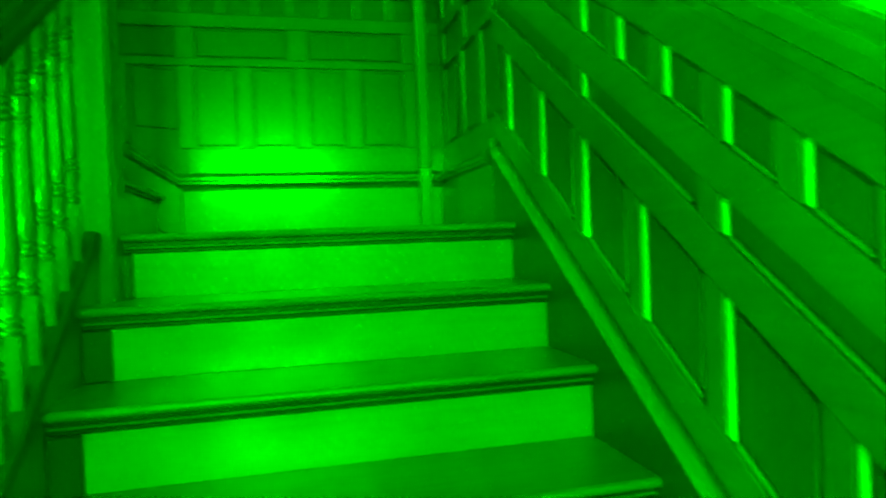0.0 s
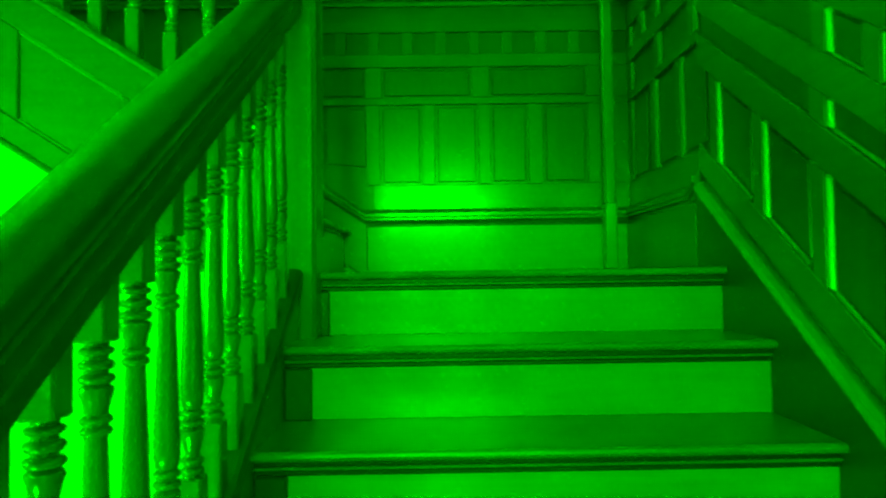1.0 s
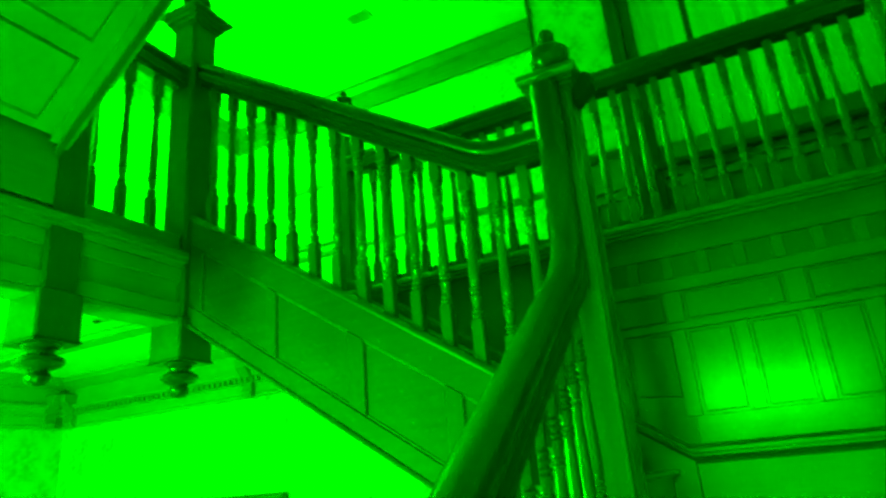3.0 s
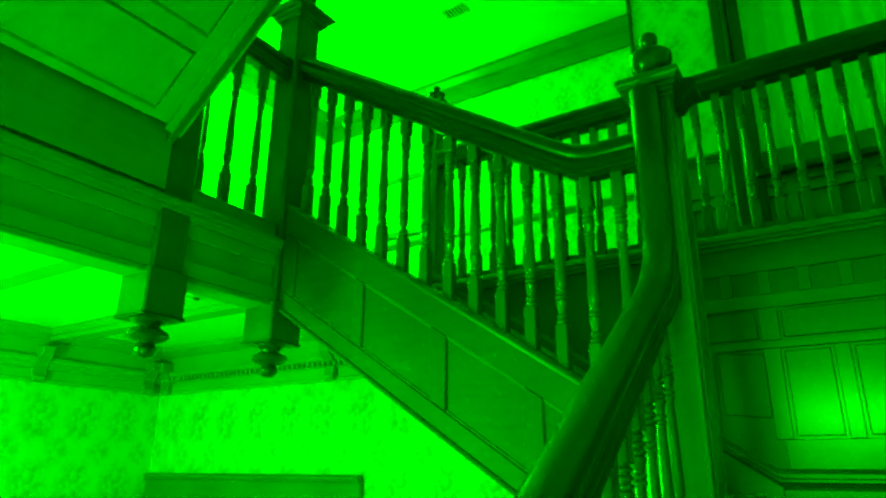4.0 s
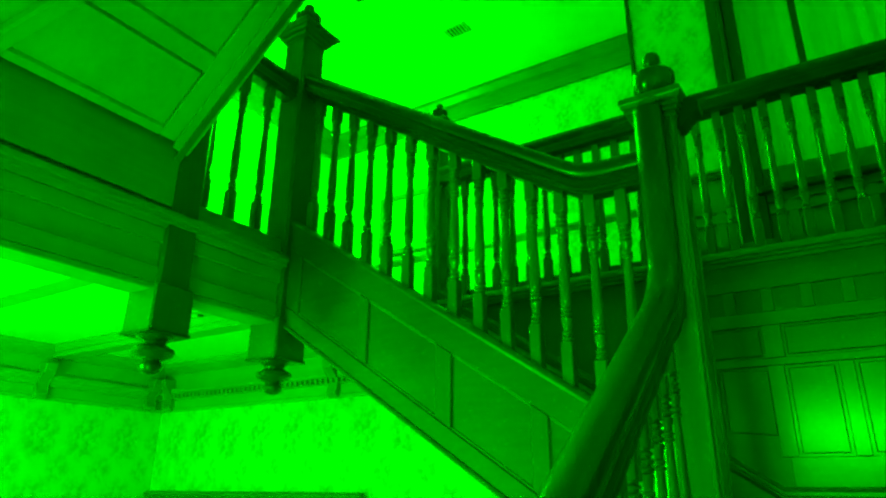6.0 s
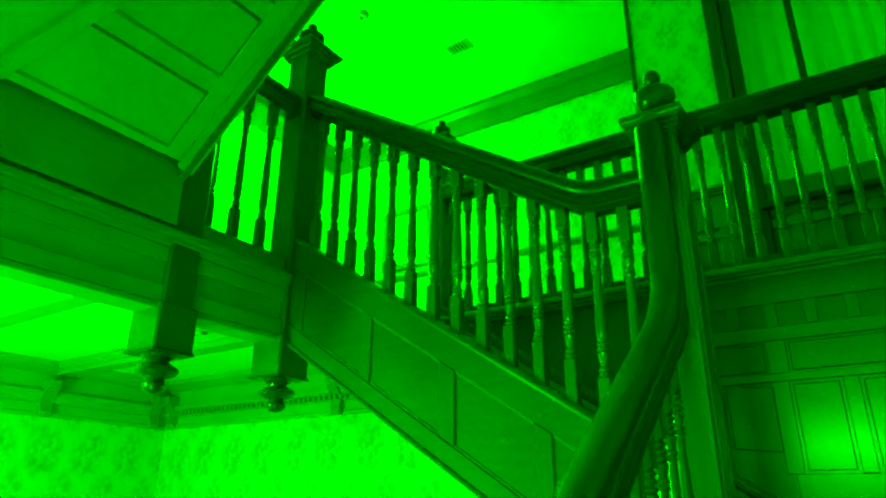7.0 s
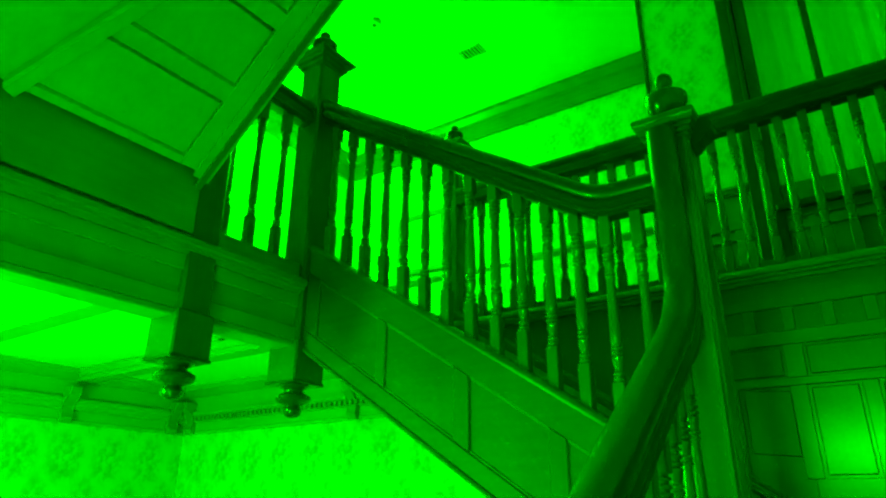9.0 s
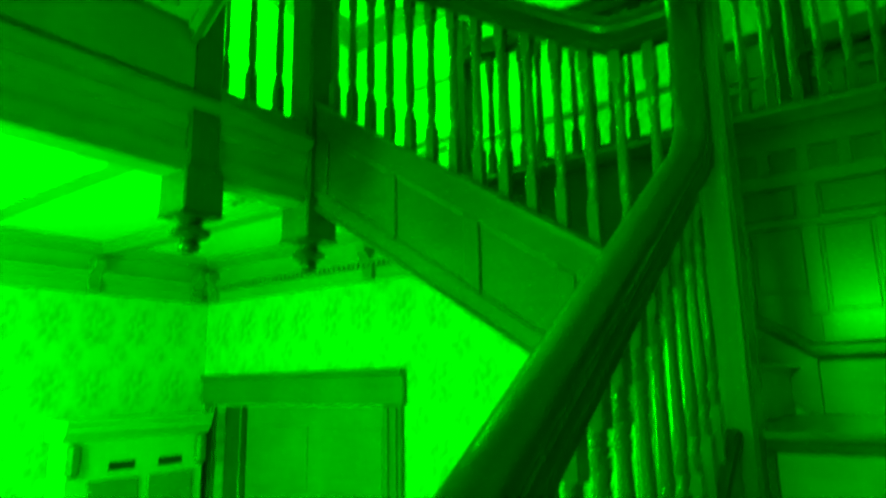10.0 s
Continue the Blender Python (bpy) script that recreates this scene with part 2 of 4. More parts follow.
# ---- plan ----
WALL_X, BACK_Y = 2.2, 4.96
LAND, UPPER, FLOOR = 1.61, 2.85, -0.315
RISE, RUN, S1 = 0.175, 0.26, 0.175 / 0.26
RISE2, RUN2 = (UPPER - LAND) / 7, 0.262
S2 = -0.65
CEIL_HALL, CEIL_UP = 2.65, 5.45


def nose1(y):
    return LAND + S1 * (y - 4.0)


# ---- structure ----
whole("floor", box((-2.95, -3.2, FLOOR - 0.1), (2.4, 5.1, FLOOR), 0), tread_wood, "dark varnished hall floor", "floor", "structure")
whole("wall_east", box((WALL_X, -3.2, FLOOR), (WALL_X + 0.2, BACK_Y + 0.2, CEIL_UP), 0), paper_y, "papered wall beside the stairs", "wall", "structure")
whole("wall_south", box((-2.95, -3.4, FLOOR), (2.4, -3.2, CEIL_UP), 0), paper_x, "papered wall at the entry end", "wall", "structure")
whole("wall_west", box((-2.95, -3.2, FLOOR), (-2.75, BACK_Y + 0.2, UPPER - 0.2), 0), paper_y, "sprigged wallpaper wall of the lower hall", "wall", "structure")
# back wall of the hall with a doorway through it
DX0, DX1, DZ = -2.58, -1.06, 1.625
b = box((-2.75, BACK_Y, FLOOR), (DX0, BACK_Y + 0.2, UPPER - 0.2), 0)
box((DX1, BACK_Y, FLOOR), (WALL_X, BACK_Y + 0.2, UPPER - 0.06), 0, bm=b)
box((DX0, BACK_Y, DZ), (DX1, BACK_Y + 0.2, UPPER - 0.2), 0, bm=b)
whole("wall_north", b, paper_x, "sprigged wallpaper wall with a doorway", "wall", "structure")
# upper floor slab: the hall ceiling below, the upper landing above
b = box((-3.25, -3.2, CEIL_HALL), (-0.66, BACK_Y + 0.2, UPPER), 0)
# unseen slab behind the camera, added to keep rear light off the upper parts
box((-0.66, -3.2, CEIL_HALL), (WALL_X, 1.3, UPPER), 0, bm=b)
whole("ceiling", b, ceiling_paint, "pale plastered ceiling of the lower hall, extended unseen to block light", "ceiling", "structure")
b = box((-3.25, BACK_Y + 0.2, UPPER - 0.15), (4.4, 7.0, UPPER - 0.004), 0)
box((-0.66, BACK_Y + 0.03, UPPER - 0.06), (WALL_X, BACK_Y + 0.2, UPPER - 0.004), 0, bm=b)
whole("floor_upper", b, tread_wood, "varnished floor of the upper room", "floor", "structure")
whole("ceiling_upper", box((-3.25, -3.4, CEIL_UP), (4.6, 7.2, CEIL_UP + 0.15), 0), ceiling_paint, "pale plastered ceiling over the stairwell", "ceiling", "structure")
whole("wall_upper_north", box((-3.05, 6.8, UPPER), (0.42, 7.0, CEIL_UP), 0), paper_x, "sprigged wallpaper wall of the upper room", "wall", "structure")
whole("wall_upper_west", box((-3.25, -3.2, UPPER), (-3.05, 7.0, CEIL_UP), 0), paper_y, "sprigged wallpaper wall of the upper landing", "wall", "structure")
whole("wall_upper_south", box((-3.05, -3.4, UPPER), (-2.95, -3.2, CEIL_UP), 0), paper_x, "papered wall closing the upper landing", "wall", "structure")
whole("wall_upper_east", box((4.2, BACK_Y, UPPER), (4.4, 6.0, CEIL_UP), 0), paper_y, "papered wall closing the upper room", "wall", "structure")
whole("wall_upper_back", box((WALL_X + 0.2, BACK_Y, UPPER), (4.2, BACK_Y + 0.2, CEIL_UP), 0), paper_x, "papered wall closing the upper room", "wall", "structure")
# window wall with its opening
WX0, WX1, WZ0, WZ1 = 1.08, 2.6, 3.48, 5.1
b = box((0.42, 6.0, UPPER), (WX0, 6.18, CEIL_UP), 0)
box((WX1, 6.0, UPPER), (4.2, 6.18, CEIL_UP), 0, bm=b)
box((WX0, 6.0, UPPER), (WX1, 6.18, WZ0), 0, bm=b)
box((WX0, 6.0, WZ1), (WX1, 6.18, CEIL_UP), 0, bm=b)
box((0.42, 6.18, UPPER), (0.6, 6.8, CEIL_UP), 0, bm=b)
whole("wall_window", b, paper_x, "sprigged wallpaper wall round the tall window", "wall", "structure")
whole("backdrop", box((0.7, 6.5, UPPER), (3.0, 6.54, CEIL_UP), 0), dark_slot, "dark night outside the window", "backdrop", "structure")


# ---- lower flight of stairs ----
def lower_flight():
    t = thing("stair_flight", (1.6, 4.0, FLOOR), "worn oak stair flight with moulded nosings", "stairs", "stair flights")
    X0, X1 = 0.955, 2.186
    for k in range(0, 11):
        y, z = 4.0 - RUN * k, LAND - RISE * k
        back = BACK_Y if k == 0 else y + RUN + 0.03
        b = box((X0, y + 0.016, z - 0.020), (X1, back, z), 0.002)
        sweep([(X0, y + 0.024, z - 0.028), (X1, y + 0.024, z - 0.028)], NOSING, (0, -1, 0), bm=b)
        part("tread" if k else "landing_board", b, tread_wood, t, "worn oak tread with rounded nosing")
        b = box((X0, y + 0.026, z - RISE), (X1, y + 0.046, z - 0.021), 0.001)
        part("riser", b, riser_wood, t)
        # black strips above and below the bead paint the nosing's shadow lines
        part("fillet", box((X0, y + 0.017, z - 0.033), (X1, y + 0.0262, z - 0.0205), 0.001), shadow_gap_wood, t, "black strip painting the shadow gap under the nosing")
        b = sweep([(X0, y + 0.026, z - 0.040), (X1, y + 0.026, z - 0.040)], [(0, 0), (0.012, 0), (0.015, 0.002), (0.015, 0.005), (0.012, 0.007), (0, 0.007)], (0, -1, 0))
        part("bead_moulding", b, tread_wood, t)
        part("lower_fillet", box((X0, y + 0.018, z - 0.052), (X1, y + 0.0262, z - 0.0402), 0.003), shadow_gap_wood, t)
        part("string_housing", box((0.999, y + 0.012, z - RISE), (1.064, y + 0.0255, z - 0.053), 0.003), rail_x, t)
    # closed string with its shoe
    b = box((0.945, 1.3, nose1(0) - 0.30), (0.998, 3.93, nose1(0) + 0.030), 0.003, (1, S1, 0))
    part("string_board", b, oak_y, t)
    shoe = [(0.034, 0), (0.034, 0.014), (0.028, 0.024), (0.020, 0.028), (-0.020, 0.028), (-0.028, 0.024), (-0.034, 0.014), (-0.034, 0)]
    b = sweep([(0.975, 1.3, nose1(1.3) + 0.030), (0.975, 3.93, nose1(3.93) + 0.030)], shoe, (1, 0, 0))
    part("shoe_rail", b, rail_y, t)


lower_flight()


# ---- balusters ----
def baluster_mesh(length, width=0.038, foot=0.13, turning=0.46):
    """Square blocks at head and foot; between them a ringed cup under the head, a shaft that swells downwards and a ringed vase."""
    w = width / 2
    t = foot + turning
    b = box((-w, -w, -0.03), (w, w, foot), 0.003)
    box((-w, -w, t), (w, w, length + 0.03), 0.003, bm=b)

    def bead(z, r, h=0.005):
        return [(w * 0.70, z - h * 1.25), (w * r * 0.9, z - h * 0.9), (w * r, z - h * 0.3), (w * r, z + h * 0.3), (w * r * 0.9, z + h * 0.9), (w * 0.70, z + h * 1.25)]

    prof = [(w * 0.8, foot - 0.002)]
    for k, r in ((0.010, 1.0), (0.026, 0.98)):
        prof += bead(foot + k, r)
    prof += [(w * 0.62, foot + 0.036), (w * 0.72, foot + 0.046), (w * 0.98, foot + 0.064), (w * 1.0, foot + 0.074)]
    for k, r in ((0.086, 1.04), (0.101, 1.0)):
        prof += bead(foot + k, r)
    prof += [(w * 0.86, foot + 0.112), (w * 0.98, foot + 0.125), (w * 0.96, foot + 0.16), (w * 0.66, t - 0.112)]
    for k, r in ((0.102, 0.92), (0.089, 0.94)):
        prof += bead(t - k, r, 0.0045)
    prof += [(w * 0.70, t - 0.080), (w * 0.86, t - 0.066), (w * 1.02, t - 0.056), (w * 0.98, t - 0.052)]
    for k, r in ((0.042, 1.06), (0.026, 1.04)):
        prof += bead(t - k, r)
    prof += bead(t - 0.010, 1.02, 0.004) + [(w * 0.8, t + 0.002)]
    lathe(prof, 14, bm=b)
    return finish("baluster", b, turned, True)


def swept_rail(stations, profile, across):
    """A rail whose section turns with its path: stations of (crown point, direction of the crown)."""
    bm = bmesh.new()
    side = Vector(across)
    rings = [[bm.verts.new(Vector(p) + side * u + Vector(up) * v) for u, v in profile] for p, up in stations]
    k = len(profile)
    for a, c in zip(rings, rings[1:]):
        for i in range(k):
            bm.faces.new((a[i], a[(i + 1) % k], c[(i + 1) % k], c[i]))
    bm.faces.new(rings[0])
    bm.faces.new(rings[-1][::-1])
    return bm


def lower_balustrade():
    t = thing("balustrade", (0.975, 3.9, nose1(3.9)), "dark polished sloping handrail with gooseneck on ringed turned balusters", "balustrade", "balustrades")
    x = 0.971
    top = lambda y: 1.653 + 0.68 * (y - 2.788)
    # the rail climbs, then turns upright against the newel
    stations = [((x, 1.3, top(1.3)), (0, 0, 1)), ((x, 3.74, top(3.74)), (0, 0, 1))]
    for k in range(1, 9):
        a = radians(90 * k / 8)
        stations.append(((x, 3.74 + 0.125 * math.sin(a), top(3.74) + 0.085 * math.sin(a) + 0.11 * (1 - math.cos(a))), (0, -math.sin(a), math.cos(a))))
    stations.append(((x, 3.865, 2.945), (0, -1, 0)))
    part("handrail", swept_rail(stations, [(u * 0.94, v * 1.05 if v > -0.06 else v) for u, v in HANDRAIL], (1, 0, 0)), rail_y, t, "dark polished moulded handrail", True)
    part("fillet", box((x - 0.02, 1.3, top(0) - 0.165), (x + 0.02, 3.80, top(0) - 0.12), 0.003, (1, 0.68, 0)), rail_y, t)
    me = baluster_mesh(0.705, 0.038, 0.13, 0.445)
    y = 3.246 + 0.099 * 6
    while y > 1.4:
        placed("baluster", me, t, (x, y, nose1(y) + 0.055))
        y -= 0.099


lower_balustrade()


# ---- newel posts ----
def finial_profile(s=1.0, tall=1.0):
    return [(r * s, z * s * tall) for r, z in ((0.034, 0), (0.038, 0.005), (0.034, 0.010), (0.026, 0.014), (0.028, 0.020), (0.042, 0.030), (0.054, 0.046), (0.060, 0.064), (0.061, 0.074), (0.056, 0.080), (0.040, 0.086),
                                        (0.024, 0.091), (0.013, 0.096), (0.012, 0.103), (0.019, 0.109), (0.025, 0.118), (0.026, 0.128), (0.021, 0.139), (0.010, 0.147), (0.003, 0.149))]


def pendant_profile():
    return [(0.004, -0.132), (0.024, -0.128), (0.036, -0.118), (0.040, -0.104), (0.034, -0.092), (0.030, -0.087), (0.036, -0.083), (0.062, -0.074), (0.073, -0.061), (0.071, -0.048), (0.052, -0.036), (0.038, -0.030),
            (0.040, -0.022), (0.054, -0.015), (0.062, -0.006), (0.062, 0.004)]


def newel(x, y, z0, z1, half, label, cap=True, block=None, finial=1.0, flutes=False):
    timber = newel_oak if flutes else dark_upright
    t = thing("newel_post", (x, y, z0), label, "newel post", "newel posts")
    part("shaft", box((x - half, y - half, z0), (x + half, y + half, z1), 0.010), timber, t)
    if flutes:
        for s in (-1, 1):
            for a, c in ((0, 1), (1, 0)):
                for d in (-0.80, 0.80):
                    lo = [x + a * s * half + c * (d * half - 0.006), y + c * s * half + a * (d * half - 0.006), z0 + 0.3]
                    part("bead_strip", box((lo[0] - a * 0.003, lo[1] - c * 0.003, lo[2]), (lo[0] + c * 0.012 + a * 0.003, lo[1] + a * 0.012 + c * 0.003, z1 - 0.02), 0.002), timber, t)
        scroll = [(-0.002, -0.03), (0.046, -0.03), (0.060, -0.042), (0.066, -0.062), (0.062, -0.086), (0.048, -0.106), (0.030, -0.118), (0.022, -0.134), (0.012, -0.146), (-0.002, -0.150)]
        part("corbel", prism([(x + half + u * 1.05, z1 + 0.02 + v * 0.78) for u, v in scroll], y - 0.034, y + 0.034), rail_x, t, "dark carved corbel under the cap")
    if cap:
        if flutes:
            steps = ((0.0, -0.066), (0.006, -0.064), (0.007, -0.056), (0.004, -0.052), (0.012, -0.049), (0.014, -0.042), (0.010, -0.037), (0.019, -0.034), (0.021, -0.026), (0.016, -0.021), (0.026, -0.016), (0.030, -0.006), (0.034, -0.002), (0.034, 0.014), (0.029, 0.020), (0.0, 0.028))
        else:
            steps = ((0.0, -0.036), (0.006, -0.034), (0.008, -0.022), (0.018, -0.016), (0.020, 0.0), (0.032, 0.006), (0.034, 0.016), (0.046, 0.022), (0.050, 0.026), (0.050, 0.036), (0.044, 0.042), (0.024, 0.052), (0.0, 0.060))
        b = bmesh.new()
        rings = [[b.verts.new((x + u * (half + e), y + v * (half + e), z1 + z)) for u, v in ((-1, -1), (1, -1), (1, 1), (-1, 1))] for e, z in steps]
        for p, q in zip(rings, rings[1:]):
            for i in range(4):
                b.faces.new((p[i], p[(i + 1) % 4], q[(i + 1) % 4], q[i]))
        b.faces.new(rings[0][::-1])
        b.faces.new(rings[-1])
        cap_part = part("cap", b, timber, t)
        part("finial", lathe(finial_profile(finial, 1.16 if flutes else 1.0), 20, (x, y, z1 + steps[-1][1] - 0.002)), dark_turned, cap_part, "dark turned urn finial", True)
    if block:
        h = half + 0.014
        drop = part("drop_block", box((x - h, y - h, block), (x + h, y + h, block + 0.165), 0.006), timber, t)
        part("block_lip", box((x - h - 0.004, y - h - 0.004, block - 0.004), (x + h + 0.004, y + h + 0.004, block + 0.008), 0.003), rail_x, drop)
        part("pendant", lathe(pendant_profile(), 20, (x, y, block)), dark_turned, drop, "dark turned drop pendant", True)
    return t


AX, AY = 0.981, 3.994
BX, BY, CY = -0.632, 3.985, 3.432
newel(AX, AY, LAND - 0.2, 2.990, 0.061, "square oak newel post with moulded cap and urn finial", finial=1.12, flutes=True)
newel(BX, BY, 2.49, 3.91, 0.068, "square oak newel post with drop pendant on the upper landing", block=2.335, finial=1.1)
newel(BX, CY, 2.49, 3.91, 0.064, "square oak newel post with drop pendant under the upper flight", block=2.335, finial=1.1)
newel(-0.5, BACK_Y + 0.02, 2.80, 3.86, 0.05, "oak newel post with ball finial on the gallery", finial=0.9)


# ---- second flight, rising along the back wall ----
def string_top(x):
    return 2.54 + S2 * x


def middle_flight():
    t = thing("stair_flight", (0.2, 4.5, LAND), "oak stair flight with panelled outer string", "stairs", "stair flights")
    Y0, Y1 = 4.03, BACK_Y
    for k in range(1, 8):
        x, z = 1.0 - RUN2 * (k - 1), LAND + RISE2 * k
        x0 = x - RUN2 - 0.03 if k < 7 else -0.66
        b = box((x0, Y0, z - 0.028), (x - 0.012, Y1, z), 0.002)
        sweep([(x - 0.024, Y0, z - 0.028), (x - 0.024, Y1, z - 0.028)], NOSING, (1, 0, 0), bm=b)
        part("tread", b, tread_wood, t, "worn oak tread with rounded nosing")
        part("riser", box((x - 0.046, Y0, z - RISE2), (x - 0.026, Y1, z - 0.028), 0.001), riser_wood, t)
    # outer string: backing, frame members and sunk panels
    sh = (0, S2, 0)
    yb, yf = 4.03, 3.945
    XA, XB = -0.565, 0.915
    zt, zb = 2.54, 2.112
    part("string_backing", box((XA, 3.957, zb + 0.01), (XB, yb, zt - 0.02), 0, sh), dark_x, t)
    part("string_rail", box((XA, yf, zt - 0.105), (XB, 3.967, zt), 0.004, sh), dark_x, t)
    part("string_rail", box((XA, yf, zb), (XB, 3.967, zb + 0.075), 0.004, sh), dark_x, t)
    edges = [(-0.17, -0.125), (0.175, 0.24), (0.520, 0.580)]
    for a, c in edges + [(XA, -0.49), (0.875, XB)]:
        part("string_stile", box((a, yf + 0.002, zb + 0.075), (c, 3.967, zt - 0.105), 0.004, sh), dark_upright, t)
    bays = [(-0.49, -0.17), (-0.125, 0.175), (0.24, 0.520), (0.580, 0.875)]
    for a, c in bays:
        b = sweep([(a, 3.966, zt - 0.119 + S2 * a), (c, 3.966, zt - 0.119 + S2 * c)], [(0, 0), (0.006, 0), (0.014, 0.008), (0.014, 0.014), (0, 0.014)], (0, -1, 0))
        sweep([(a, 3.966, zb + 0.075 + S2 * a), (c, 3.966, zb + 0.075 + S2 * c)], [(0, 0), (0.014, 0), (0.014, 0.006), (0.006, 0.014), (0, 0.014)], (0, -1, 0), bm=b)
        # lighter oak than the string, painting the highlight along its beads
        part("panel_bead", b, oak_x, t)
    shoe = [(0.05, 0), (0.052, 0.012), (0.046, 0.022), (0.034, 0.030), (-0.034, 0.030), (-0.044, 0.022), (-0.044, 0)]
    part("shoe_rail", sweep([(XA, 3.99, string_top(XA) - 0.002), (XB, 3.99, string_top(XB) - 0.002)], shoe, (0, -1, 0)), dark_x, t)
    # lighter oak again stands in for the lit line on the lower edge
    part("string_bottom_bead", sweep([(XA, 3.985, zb - 0.014 + S2 * XA), (XB, 3.985, zb - 0.014 + S2 * XB)], [(0.046, 0), (0.052, 0.007), (0.046, 0.016), (-0.04, 0.016), (-0.04, 0)], (0, -1, 0)), oak_x, t)
    part("soffit", box((XA, 4.03, zb), (XB, Y1, zb + 0.02), 0.002, sh), soffit_wood, t)


middle_flight()


def middle_balustrade():
    t = thing("balustrade", (0.2, 3.985, 2.5), "dark polished handrail sweeping down to the newel on turned balusters", "balustrade", "balustrades")
    y = 3.985
    top = lambda x: 3.325 + S2 * x
    path = [(-0.565, y, top(-0.565)), (0.66, y, top(0.66)), (0.70, y, top(0.70) + 0.003), (0.735, y, top(0.735) + 0.013), (0.77, y, top(0.77) + 0.030), (0.805, y, top(0.805) + 0.052), (0.86, y, top(0.86) + 0.088), (0.92, y, top(0.92) + 0.127)]
    part("handrail", sweep(path, [(u, v * 0.95) for u, v in HANDRAIL], (0, -1, 0)), rail_x, t, "dark polished moulded handrail", True)
    part("fillet", box((-0.565, y - 0.02, 3.325 - 0.135), (0.66, y + 0.02, 3.325 - 0.10), 0.003, (0, S2, 0)), rail_x, t)
    me = baluster_mesh(0.66, 0.038, 0.125, 0.43)
    x = -0.4906
    tall = baluster_mesh(0.735, 0.038, 0.145, 0.455)
    while x < 0.88:
        placed("baluster", tall if x > 0.8 else me, t, (x, y, string_top(x) + 0.028))
        x += 0.1028


middle_balustrade()


# ---- upper landing edge ----
def landing_edge():
    t = thing("landing_edge_beam", (-0.6, 3.0, 2.48), "panelled oak beam along the upper landing edge", "beam")
    x = -0.590
    part("beam", box((-0.68, 0.2, 2.50), (x - 0.001, 3.93, 2.84), 0.004), beam_oak, t)
    part("bottom_board", box((-0.70, 0.2, 2.478), (x + 0.012, 3.93, 2.50), 0.004), beam_oak, t)
    for z0, z1 in ((2.50, 2.56), (2.645, 2.70)):
        part("rail", box((x - 0.008, 0.2, z0), (x + 0.010, 3.93, z1), 0.003), beam_oak, t)
    part("cap_moulding", sweep([(x, 0.2, 2.70), (x, 3.93, 2.70)], [(u * 1.2, v * 1.25) for u, v in CAP], (1, 0, 0)), beam_oak, t)


landing_edge()


def landing_balustrade():
    t = thing("balustrade", (BX, 3.7, UPPER), "short level handrail between two newels on turned balusters", "balustrade", "balustrades")
    part("handrail", sweep([(BX, CY, 3.66), (BX, BY - 0.05, 3.66)], HANDRAIL, (1, 0, 0)), rail_y, t, "dark polished moulded handrail", True)
    me = baluster_mesh(0.70)
    for y in (3.535, 3.663, 3.80):
        placed("baluster", me, t, (BX, y, UPPER - 0.002))


landing_balustrade()


